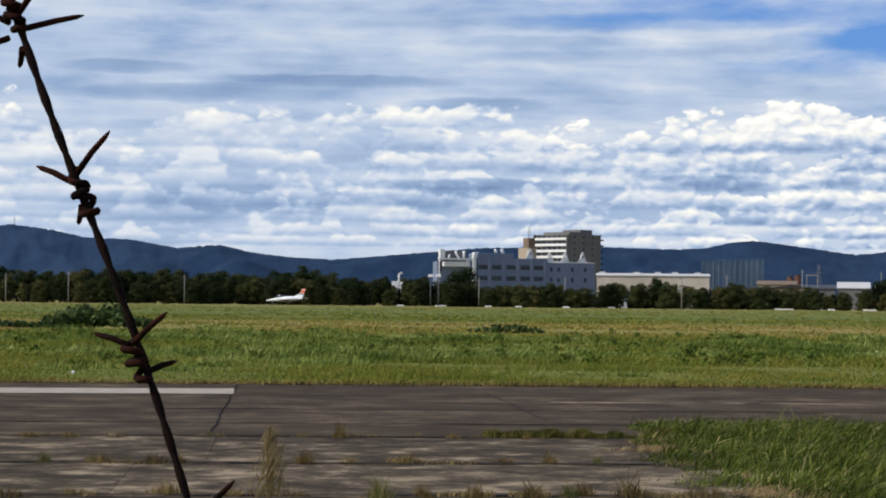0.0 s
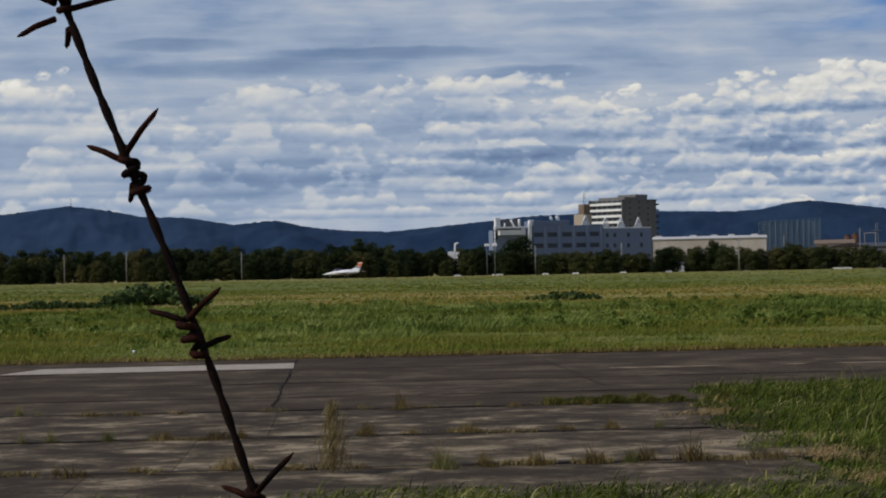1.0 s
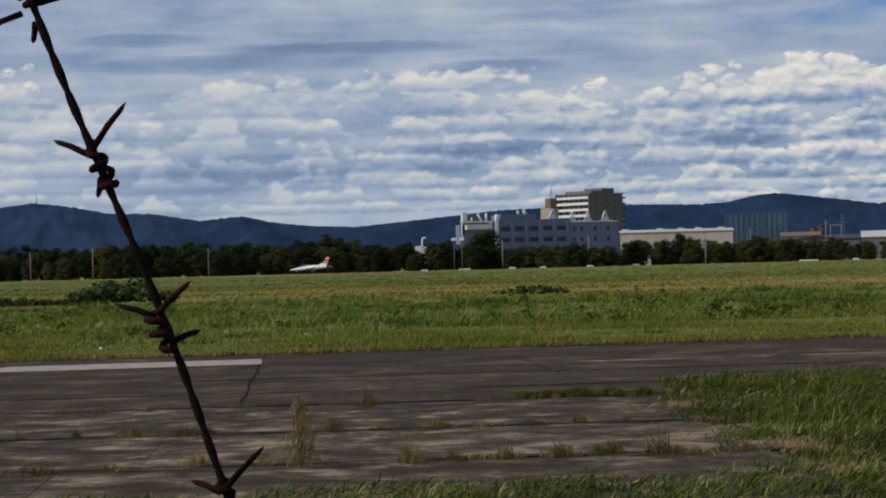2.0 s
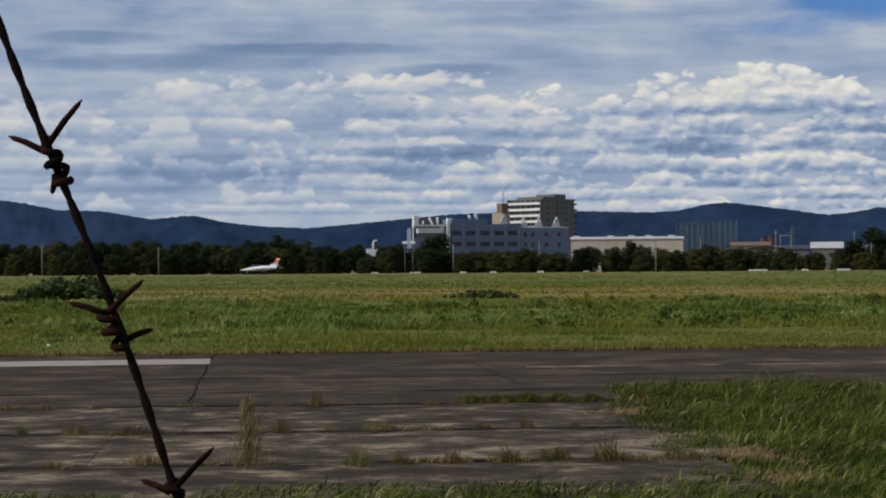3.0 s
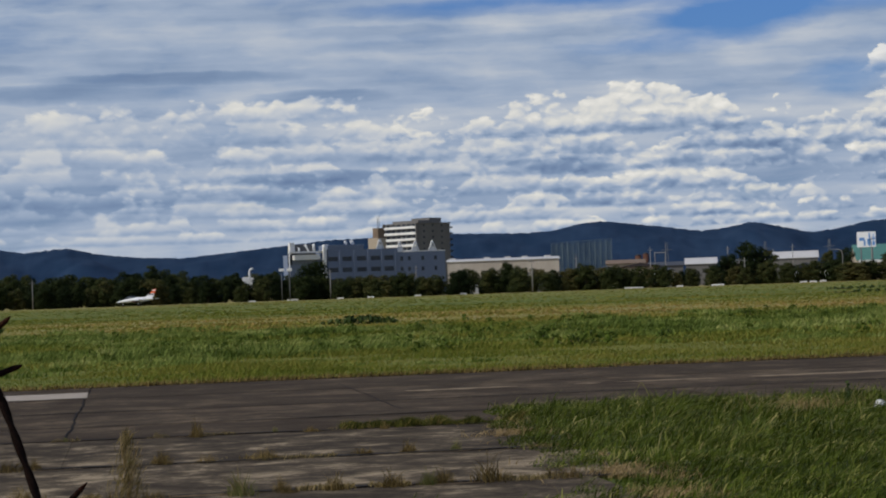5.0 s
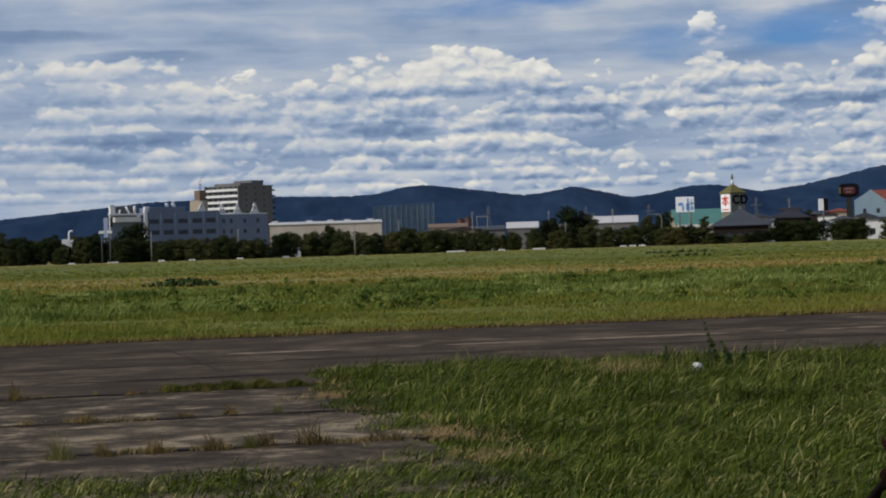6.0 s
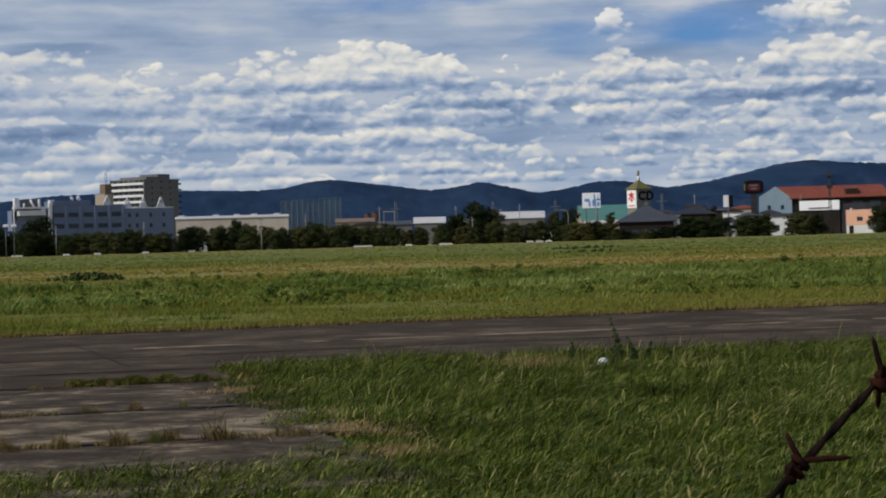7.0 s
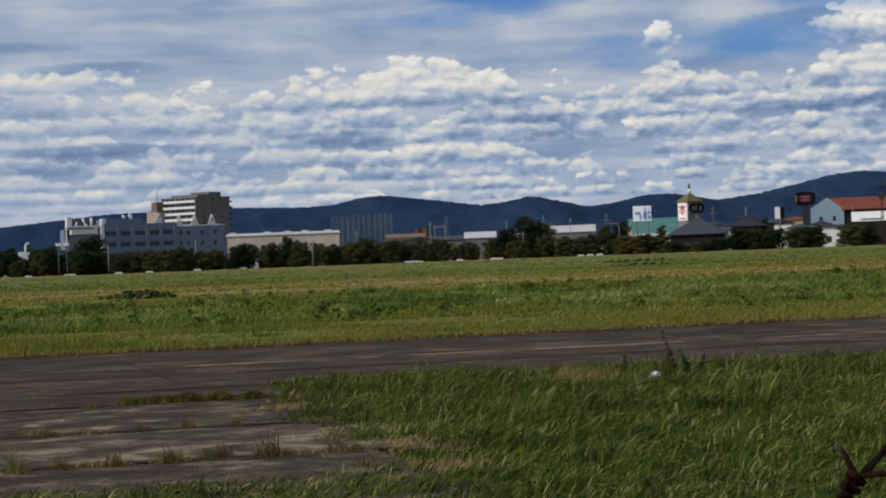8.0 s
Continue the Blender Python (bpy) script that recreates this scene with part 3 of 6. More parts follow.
def build_paving():
    taxi = thing("road_taxiway", Matrix(), "worn dark asphalt taxiway with cracked transverse joints", "taxiway", kind="structure")
    apron = thing("pavement_apron", Matrix(), "weathered grey concrete apron slabs with weeds in the joints", "apron", kind="structure")
    for parent, lanes, mat, pitch, first, count in ((taxi, LANES_TAXI, MAT_TAXI, 4.65, -10, 22), (apron, LANES_APRON, MAT_APRON, 6.2, -3, 4)):
        for k, (v0, v1) in enumerate(lanes):
            kinds = [slab_mesh("slab", pitch - 0.002, v1 - v0, mat, 10 * k + s) for s in range(3)]
            for i in range(first, first + count):
                u0 = i * pitch + (3.75 if parent is taxi else -2.2 + 0.7 * k)
                ob = new("slab", kinds[(i * 7 + k) % 3])
                x, y = lane(u0, v0)
                ob.parent = parent
                ob.matrix_world = pose(x, y, 0.0 + 0.003 * ((i * 5 + k * 3) % 3 - 1), 0, 0, math.degrees(LANE))
    bm = bmesh.new()
    corners = [(-9.9, 37.7), (-4.72, 38.5), (-4.98, 40.75), (-9.6, 39.95)]
    rows_ = 12
    va = [bm.verts.new((corners[0][0] + (corners[1][0] - corners[0][0]) * k / rows_, corners[0][1] + (corners[1][1] - corners[0][1]) * k / rows_ + 0.03 * math.sin(k * 2.3), 0.010)) for k in range(rows_ + 1)]
    vb = [bm.verts.new((corners[3][0] + (corners[2][0] - corners[3][0]) * k / rows_, corners[3][1] + (corners[2][1] - corners[3][1]) * k / rows_ + 0.03 * math.sin(k * 1.7), 0.010)) for k in range(rows_ + 1)]
    for k in range(rows_):
        bm.faces.new((va[k], va[k + 1], vb[k + 1], vb[k]))
    ob = new("road_marking", mesh_of("road_marking", bm, MAT_STRIPE))
    tagged(ob, "faded white painted stripe on the taxiway", "marking", kind="structure")


build_ground()
build_hills()
build_paving()


# ---- grass ----
def on_paving(x, y):
    """True where bare paving shows."""
    u, v = unlane(x, y)
    wob = 0.35 * math.sin(u * 1.3 + 0.7) + 0.25 * math.sin(v * 2.1)
    if 29.9 + 0.55 * math.sin(u * 0.35) < v < 43.35 + 0.08 * math.sin(u * 3.1):
        return True
    if 26.95 <= v <= 33 and x < 1.75 + wob * 0.4:
        return True
    if v < 27 and x < 1.75 + wob * 0.5 + max(0.0, (23 - v) * 0.04):
        return y > 17.1 + 0.45 * (x - 0.2) * (1 if x > 0.2 else 0.42) + wob * 0.6
    return False


def scatter(rng, n, x0, x1, y0, y1, keep):
    pts = np.stack([rng.uniform(x0, x1, n), rng.uniform(y0, y1, n)], 1)
    return pts[np.array([keep(px_, py_) for px_, py_ in pts], bool)]


def build_near_grass():
    """Long grass in tussocks, laid over by the wind in waves."""
    rng = np.random.default_rng(5)
    spots = scatter(rng, 270000, -4.5, 14, 10.5, 34.5, lambda x, y: -0.30 * y < x < 0.42 * y and not on_paving(x, y))
    lump = np.array([noise.noise(Vector((x * 1.5, y * 1.1, 0))) + 0.7 * noise.noise(Vector((x * 4.0, y * 3.0, 3.0))) for x, y in spots])
    h = (0.17 + 0.13 * lump) * rng.uniform(0.4, 1.3, len(spots)) * np.where(rng.uniform(size=len(spots)) > 0.975, 1.7, 1.0)
    rim = np.array([1.0 if on_paving(x - 0.35, y) or on_paving(x, y + 0.5) else 0.0 for x, y in spots])
    h = np.maximum(h, 0.03) * (1 - 0.35 * rim) * np.clip(0.55 + (spots[:, 1] - 11) * 0.05, 0.55, 1.15)
    worn = np.exp(-((spots[:, 0] - 2.1) / 0.55) ** 2 - ((spots[:, 1] - 19.5) / 2.6) ** 2)
    h = h * (1 - 0.5 * worn)
    phi = np.array([noise.noise(Vector((x * 0.9, y * 0.7, 5.0))) * 1.7 + 0.7 * noise.noise(Vector((x * 3.0, y * 2.2, 9.0))) - 0.35 for x, y in spots])
    swirl = np.stack([np.cos(phi), np.sin(phi)], 1) * 0.75
    v, f = blades(rng, spots, h, rng.uniform(0.007, 0.020, len(spots)), 1.3, 0.42, wind=swirl)
    ob = new("meadow_grass", mesh_from_arrays("meadow_grass", v, f, MAT_GRASS))
    tagged(ob, "long dense green meadow grass bent by the wind", "grass", kind="stuff")


def build_field_grass():
    rng = np.random.default_rng(6)
    vs, fs, base = [], [], 0
    for n, y0, y1, h0, h1, w0, w1 in ((80000, 43, 64, 0.06, 0.16, 0.012, 0.03), (120000, 60, 112, 0.06, 0.22, 0.03, 0.08), (60000, 108, 230, 0.03, 0.13, 0.08, 0.25), (22000, 225, 600, 0.03, 0.10, 0.3, 0.9)):
        y = y0 + (y1 - y0) * rng.uniform(0, 1, n)
        x = rng.uniform(-0.28, 0.42, n) * y
        keep = np.array([not on_paving(a0, b0) and unlane(a0, b0)[1] > 43.3 for a0, b0 in zip(x, y)])
        xy = np.stack([x, y], 1)[keep]
        lump = np.array([noise.noise(Vector((a0 * 8.0 / y0, b0 * 14.0 / y0, 2.0))) for a0, b0 in xy])
        h = rng.uniform(h0, h1, len(xy)) * (0.75 + 1.5 * np.maximum(lump, -0.3))
        v, f = blades(rng, xy, h, rng.uniform(w0, w1, len(xy)), 1.3, 0.15, wind=(0.15, 0.0), seg=2)
        vs.append(v)
        fs += [q + base for q in f]
        base += len(v)
    quads = [q for q in fs if q.shape[1] == 4]
    tris = [q for q in fs if q.shape[1] == 3]
    ob = new("field_grass", mesh_from_arrays("field_grass", np.concatenate(vs), [np.concatenate(quads), np.concatenate(tris)], MAT_FIELD))
    tagged(ob, "wide field of green and yellowing grass and low weeds", "grass", kind="stuff")


build_near_grass()
build_field_grass()


# ---- trees ----
def leaf_cloud(rng, lumps, per, size):
    """Leaves as small bent quads spread over and in the given lumps (x, y, z, r)."""
    vs = []
    for x, y, z, r in lumps:
        n = int(per * r * r)
        d = rng.normal(size=(n, 3))
        d /= np.linalg.norm(d, axis=1, keepdims=True)
        p = np.array([x, y, z]) + d * r * rng.uniform(0.55, 1.08, (n, 1)) * np.array([1, 1, 0.8])
        t = rng.normal(size=(n, 3))
        t -= d * np.sum(t * d, 1, keepdims=True) * 0.6
        t /= np.linalg.norm(t, axis=1, keepdims=True)
        o = np.cross(t, d + 0.4 * rng.normal(size=(n, 3)))
        o /= np.linalg.norm(o, axis=1, keepdims=True) + 1e-9
        s = rng.uniform(0.6, 1.3, (n, 1)) * size
        vs.append(np.stack([p - t * s, p + o * s * 0.55, p + t * s, p - o * s * 0.55], 1))
    v = np.concatenate(vs)
    f = np.arange(len(v) * 4).reshape(-1, 4)
    return v.reshape(-1, 3), [f]


def build_tree(seed, height, spread, label, slim=False, low=0.12):
    """A broad tree: tapered trunk, limbs, and a crown of leaves in uneven lumps. Built at the origin."""
    rng = np.random.default_rng(seed)
    root = thing("tree", Matrix(), label, "tree", "trees along the far edge of the airfield")
    bm = tube([(0, 0, -0.05), (0.05, 0.02, height * 0.25), (rng.normal(0, 0.2), rng.normal(0, 0.2), height * 0.6)], [height * 0.03, height * 0.022, height * 0.01], 8)
    part("trunk", bm, MAT_BARK, root)
    lumps = []
    n = 10 if slim else 17
    for k in range(n):
        u = (k + 0.5) / n
        z = height * (low + (0.93 - low) * u)
        w = spread * (1 - abs(u - 0.42) ** 1.6 * (1.9 if slim else 1.35))
        ang = k * 2.4 + rng.uniform(-0.5, 0.5)
        rad = w * rng.uniform(0.25, 0.75)
        lumps.append((math.cos(ang) * rad, math.sin(ang) * rad, z, max(0.5, spread * rng.uniform(0.30, 0.48) * (1 - 0.35 * u))))
    lumps.append((0, 0, height * 0.45, spread * 0.55))
    lumps.append((0, 0, height * 0.68, spread * 0.45))
    for k in range(5):
        x, y, z, r = lumps[int(rng.integers(2, n))]
        part("limb", tube([(0, 0, height * 0.2), (x * 0.45, y * 0.45, (height * 0.22 + z) / 2), (x * 0.9, y * 0.9, z)], [height * 0.012, height * 0.008, height * 0.003], 5), MAT_BARK, root)
    v, f = leaf_cloud(rng, lumps, 150 * (4.0 / spread) ** 2, 0.04 * spread + 0.06)
    crown = new("crown", mesh_from_arrays("crown", v, f, MAT_TREE))
    crown.parent = root
    return root


def build_trees():
    rng = np.random.default_rng(11)
    kinds = [build_tree(21, 9.0, 4.2, "broad dark green broadleaf tree", low=0.05), build_tree(22, 9.0, 4.6, "wide dark green broadleaf tree with an uneven crown", low=0.03),
             build_tree(23, 9.0, 3.6, "dark green broadleaf tree with a lumpy crown"), build_tree(24, 9.0, 2.4, "slim tall dark green tree", True),
             build_tree(25, 9.0, 4.9, "low spreading dark green tree", low=0.05)]

    def plant(k, az_, d, h, wide=1.0):
        p = polar(az_, d)
        ob = copy_thing(kinds[k], pose(p.x, p.y, -0.03, 0, 0, float(rng.uniform(0, 360))))
        ob.scale = (wide * h / 9.0, wide * h / 9.0, h / 9.0)
        return ob
    # the dense wood: three rows
    for d, h0, h1, step in ((640, 5.5, 8.5, 0.42), (664, 8.0, 10.4, 0.46), (690, 9.2, 11.4, 0.5)):
        az_ = -15.5
        while az_ < -1.2:
            fade = 1.0 if az_ < -4.5 else 0.84
            plant(int(rng.integers(0, 3)), az_, d + rng.uniform(-8, 8), fade * rng.uniform(h0, h1), rng.uniform(0.95, 1.35))
            az_ += step * rng.uniform(0.75, 1.25)
    # the clipped row along the road: round crowns with gaps, and lower growth behind
    for row_d, az_, end, low_h, top_h, step0, step1 in ((612, -1.2, 12.7, 5.0, 7.2, 0.5, 0.95), (626, -1.2, 12.7, 3.4, 5.4, 0.32, 0.6), (645, -1.0, 12.6, 4.2, 6.6, 0.4, 0.9)):
        while az_ < end:
            plant((0, 1, 1, 4)[int(rng.integers(0, 4))], az_, row_d + rng.uniform(-4, 4), rng.uniform(low_h, top_h), rng.uniform(1.15, 1.6))
            az_ += rng.uniform(step0, step1)
    az_ = -1.1
    while az_ < 2.6:
        plant((0, 1, 4)[int(rng.integers(0, 3))], az_, 620 + rng.uniform(-3, 3), rng.uniform(5.0, 7.4), rng.uniform(1.2, 1.6))
        az_ += rng.uniform(0.3, 0.55)
    for k, az_, d, top, wide in ((1, 16.25, 603, 0.40, 1.7), (1, 16.9, 603, 0.37, 1.8), (1, 17.6, 603, 0.40, 1.8), (0, 17.95, 603, 0.42, 1.7), (1, 18.9, 603, 0.42, 1.9), (0, 19.25, 603, 0.40, 1.7), (1, 13.25, 602, 0.32, 1.9),
                                 (1, -1.0, 625, 0.86, 1.25), (3, -5.22, 650, 0.97, 1.5), (0, 10.45, 628, 0.98, 1.15), (1, 10.9, 630, 0.72, 1.0), (1, 9.9, 632, 0.66, 1.0), (0, 12.9, 632, 0.73, 1.0), (2, 12.5, 634, 0.66, 0.9),
                                 (3, 13.98, 604, 0.62, 1.5), (1, 13.5, 606, 0.36, 1.4), (0, 6.3, 626, 0.48, 1.3), (0, 19.3, 612, 0.40, 1.2), (2, 21.3, 612, 0.55, 1.2), (2, 4.1, 640, 0.62, 0.9), (0, 16.6, 660, 0.68, 0.8), (0, 2.8, 642, 0.46, 1.2), (1, 3.15, 640, 0.52, 1.1), (2, 3.6, 644, 0.48, 1.2), (0, 4.5, 640, 0.56, 1.0), (1, 4.95, 642, 0.47, 1.3), (2, 5.35, 640, 0.42, 1.3),
                                 (0, -2.35, 640, 0.50, 1.2), (1, -2.75, 645, 0.34, 1.4), (2, -3.05, 640, 0.52, 1.2), (4, 14.25, 606, 0.14, 2.2), (4, 14.55, 607, 0.05, 2.6), (4, 15.15, 606, 0.10, 2.4), (4, 15.5, 606, 0.17, 2.0), (4, 15.85, 607, 0.22, 1.9), (4, 13.15, 606, 0.25, 1.8), (4, 16.3, 608, 0.26, 1.8),
                                 (1, 12.95, 604, 0.33, 1.4), (0, 13.3, 603, 0.36, 1.3), (1, 13.7, 604, 0.30, 1.3), (0, 15.95, 604, 0.43, 1.1), (2, 16.3, 604, 0.40, 1.2), (1, 16.7, 605, 0.38, 1.3), 
                                 (0, 17.5, 604, 0.39, 1.3), (1, 17.95, 604, 0.40, 1.3), (0, 19.1, 604, 0.42, 1.3), (0, 20.95, 605, 0.55, 1.2), (4, 14.1, 604, 0.16, 1.8), (4, 14.9, 603, 0.08, 2.2),
                                 (2, 4.15, 613, 0.67, 0.9), (0, 3.6, 614, 0.52, 1.1), (0, 6.2, 611, 0.56, 1.2), (1, 5.8, 613, 0.44, 1.3), (1, 7.3, 612, 0.38, 1.4), (2, 2.9, 614, 0.50, 1.1)):
        plant(k, az_, d, height_at(top, d), wide)
    for i, k in enumerate(kinds):
        k.matrix_basis = Matrix.Translation(polar(-16.5 - 0.7 * i, 660, -0.03))


build_trees()


# ---- joint seals and weeds on the paving ----
def build_seals():
    """Tarred joints between the lanes: dark, uneven strips. The last strip draws dark soil and grass shadow along the
    verge.
    """
    rng = np.random.default_rng(31)
    # v 43.30 is no joint: a dark line for the shadow under the verge grass
    for v, u0, u1, w in ((33.63, -14, 60, 0.07), (29.83, -14, 16, 0.06), (38.43, -14, 60, 0.03), (27.0, -14, 6, 0.09), (22.6, -10, 7, 0.085), (18.9, -8, 7, 0.075), (43.30, -14, 60, 0.13)):
        bm = bmesh.new()
        n = int((u1 - u0) / 0.35)
        prev = None
        for k in range(n + 1):
            u = u0 + (u1 - u0) * k / n
            c = v + 0.03 * math.sin(u * 0.9 + v)
            half = w * (0.35 + 0.65 * rng.uniform(0.2, 1.0))
            p = [bm.verts.new((*lane(u, c - half), 0.0075)), bm.verts.new((*lane(u, c + half), 0.0075))]
            if prev:
                bm.faces.new((prev[0], p[0], p[1], prev[1]))
            prev = p
        ob = new("road_joint", mesh_of("road_joint", bm, MAT_TAR_OR_SHADE))
        tagged(ob, "dark tarred lane joint; at the verge dark soil with painted grass shade", "joint", kind="structure")
    # washed-out soil along the near rims of the joints, and the worn remains of a painted line
    for v, u0, u1, w, mat, name, label in ((26.86, -9, 5.4, 0.07, MAT_SOIL, "road_soil", "strip of pale washed soil beside a joint"), (22.47, -5.5, 5.0, 0.08, MAT_SOIL, "road_soil", "strip of pale washed soil beside a joint"),
                                           (18.76, -4, 4.6, 0.09, MAT_SOIL, "road_soil", "strip of pale washed soil beside a joint"), (43.22, -14, 40, 0.10, MAT_SOIL, "road_soil", "strip of pale washed soil along the verge"),
                                           (36.45, 4.5, 34, 0.42, MAT_FADED, "road_line", "worn remains of a pale painted line")):
        bm = bmesh.new()
        n = int((u1 - u0) / 0.12)
        prev = None
        for k in range(n + 1):
            u = u0 + (u1 - u0) * k / n
            full = noise.noise(Vector((u * 0.9, v, 1.0))) + 0.8 * noise.noise(Vector((u * 3.1, v, 4.0))) + (0.3 if name == "road_line" else 0.0)
            half = w * min(1.0, max(0.0, full + 0.1)) * rng.uniform(0.5, 1.0)
            if half < 0.004:
                prev = None
                continue
            c = v + 0.02 * math.sin(u * 2.3)
            p = [bm.verts.new((*lane(u, c - half), 0.0062)), bm.verts.new((*lane(u, c + half * 0.6), 0.0062))]
            if prev:
                bm.faces.new((prev[0], p[0], p[1], prev[1]))
            prev = p
        ob = new(name, mesh_of(name, bm, mat))
        tagged(ob, label, "soil" if mat is MAT_SOIL else "marking", kind="structure")
    for u, v0, v1 in ((-0.9, 27.2, 42.9), (3.75, 31.0, 40.5)):
        bm = bmesh.new()
        prev = None
        for k in range(41):
            v = v0 + (v1 - v0) * k / 40
            c = u + 0.02 * math.sin(v * 1.1) + 0.012 * math.sin(v * 3.7)
            half = 0.008 + 0.010 * rng.uniform()
            p = [bm.verts.new((*lane(c - half, v), 0.009)), bm.verts.new((*lane(c + half, v), 0.009))]
            if prev:
                bm.faces.new((prev[0], p[0], p[1], prev[1]))
            prev = p
        ob = new("road_crack", mesh_of("road_crack", bm, MAT_TAR_OR_SHADE))
        tagged(ob, "thin dark crack across the taxiway", "crack", kind="structure")


def weed_mesh(rng, n, spread, h, width, mat, name="blade_clump", wind=(0.2, 0.0)):
    xy = rng.normal(0, spread, (n, 2))
    fall = np.exp(-0.5 * np.sum(xy ** 2, 1) / spread ** 2)
    v, f = blades(rng, xy, h * (0.25 + 0.95 * fall) * rng.uniform(0.45, 1.25, n), rng.uniform(width * 0.6, width * 1.3, n), 0.8, 0.3, z0=0.0, wind=wind)
    return mesh_from_arrays(name, v, f, mat)


def build_weeds():
    """Tufts that grow out of the joints, each a thing of its own, then the thin growth between them."""
    rng = np.random.default_rng(41)
    kinds = [weed_mesh(rng, n, sp, h, 0.008, m) for n, sp, h, m in ((150, 0.075, 0.21, MAT_TUFT), (170, 0.07, 0.24, MAT_WEED), (110, 0.15, 0.13, MAT_STRAW), (170, 0.12, 0.15, MAT_TUFT))]
    tufts = [(-1.95, 26.7, 1.15, 0), (-0.98, 22.75, 1.0, 3), (-3.55, 22.25, 1.0, 3), (-1.0, 18.6, 0.95, 1), (1.16, 19.06, 1.3, 0), (-2.0, 22.5, 0.9, 0), (-1.55, 22.6, 0.8, 3), (-0.2, 18.8, 0.8, 0),
             (0.3, 18.9, 0.9, 0), (-2.85, 18.8, 0.95, 3), (-4.15, 18.3, 1.0, 3), (-1.75, 18.75, 0.75, 3), (0.35, 26.9, 0.6, 0), (-0.55, 26.9, 0.55, 3), (-4.6, 26.4, 0.55, 3), (-5.2, 26.3, 0.6, 3), (-5.7, 26.3, 0.6, 3),
             (0.55, 22.9, 0.7, 0), (1.05, 22.95, 0.6, 1), (0.05, 22.85, 0.6, 3), (-2.3, 18.75, 0.6, 3), (0.62, 18.95, 0.7, 1), (-0.6, 18.7, 0.6, 3), (1.75, 19.25, 0.9, 3), (1.9, 19.1, 0.85, 0)]
    # lesser tufts, thrown along the joints
    for _ in range(40):
        v_ = float(rng.choice((18.9, 18.9, 22.6, 22.6, 27.0)))
        u = rng.uniform(-3.0, 4.0) if v_ < 20 else rng.uniform(-4.5, 4.4)
        x, y = lane(u, v_ + rng.normal(0, 0.05))
        if x < 1.9:
            tufts.append((x, y, rng.uniform(0.3, 0.9), int(rng.integers(0, 4))))
    for x, y, s, k in tufts:
        ob = new("weed_tuft", kinds[k])
        ob.matrix_world = pose(x, y, 0.0, 0, 0, float(rng.uniform(0, 360))) @ Matrix.Diagonal((s * rng.uniform(0.6, 1.1), s * 0.72, s * rng.uniform(0.75, 1.05), 1))
        tagged(ob, "dry brown weed tuft growing from a paving joint" if k != 1 else "green grass tuft growing from a paving joint", "weed", "tufts in the paving joints", "stuff")
    # a tall feathery stalk plant close by
    root = thing("tall_weed", pose(-1.93, 18.3, 0.0), "tall feathery straw-green weed on the apron", "weed")
    for k in range(9):
        a0, t0 = rng.uniform(0, math.tau), rng.uniform(0.05, 0.16)
        h = rng.uniform(0.38, 0.60)
        tip = (math.cos(a0) * t0, math.sin(a0) * t0, h)
        part("stem", tube([(0, 0, 0), (tip[0] * 0.35, tip[1] * 0.35, h * 0.5), tip], [0.004, 0.003, 0.0015], 5), MAT_DRY, root)
    n = 650
    zz = rng.uniform(0.02, 0.56, n)
    v, f = blades(rng, rng.normal(0, 0.075, (n, 2)) * (1.1 - 1.3 * zz[:, None]), rng.uniform(0.04, 0.13, n), rng.uniform(0.004, 0.009, n), 0.9, 0.2, z0=0.0, seg=2)
    v[:, 2] += np.repeat(zz, len(v) // n)
    ob = new("leaves", mesh_from_arrays("leaves", v, f, MAT_STRAW))
    ob.parent = root
    # strips of growth along the joints and the edge of the meadow
    pts, hs = [], []
    for n, v_, u0, u1, sd, h in ((2400, 27.0, -9, 3, 0.05, 0.035), (3600, 22.6, -5, 4.4, 0.06, 0.04), (3600, 18.9, -4, 4.2, 0.08, 0.045), (1300, 43.35, -12, 25, 0.10, 0.10)):
        u = rng.uniform(u0, u1, n)
        dens = np.array([noise.noise(Vector((a0 * 1.6, v_, 3.0))) for a0 in u])
        u = u[dens > 0.15]
        for a0 in u:
            pts.append(lane(a0, v_ + rng.normal(0, sd)))
            hs.append(h * rng.uniform(0.4, 1.5))
    xy, hs = np.array(pts), np.array(hs)
    v, f = blades(rng, xy, hs, rng.uniform(0.006, 0.014, len(xy)), 1.1, 0.3, z0=0.0)
    ob = new("joint_growth", mesh_from_arrays("joint_growth", v, f, MAT_STRAW))
    tagged(ob, "thin weeds along the paving joints", "weeds", kind="stuff")
    # a green strip along the outer joint, and the ragged brown fringe of the far verge
    u = rng.uniform(2.5, 4.8, 5200)
    xy = np.array([lane(a0, 27.12 + rng.normal(0, 0.10)) for a0 in u])
    h = 0.17 * rng.uniform(0.4, 1.3, len(u)) * np.array([max(0.12, 0.55 + 1.3 * noise.noise(Vector((a0 * 2.6, 0, 3.0)))) for a0 in u])
    v, f = blades(rng, xy, h, rng.uniform(0.006, 0.014, len(u)), 1.0, 0.3, z0=0.0)
    ob = new("joint_grass", mesh_from_arrays("joint_grass", v, f, MAT_JOINT))
    tagged(ob, "low strip of dark green grass along a paving joint", "grass", kind="stuff")
    u = rng.uniform(-14, 27, 9000)
    xy = np.array([lane(a0, 43.36 + 0.16 * noise.noise(Vector((a0 * 0.8, 7.0, 0))) + rng.normal(0, 0.13)) for a0 in u])
    v, f = blades(rng, xy, rng.uniform(0.05, 0.16, len(u)), rng.uniform(0.010, 0.022, len(u)), 1.2, 0.3, z0=0.0, seg=2)
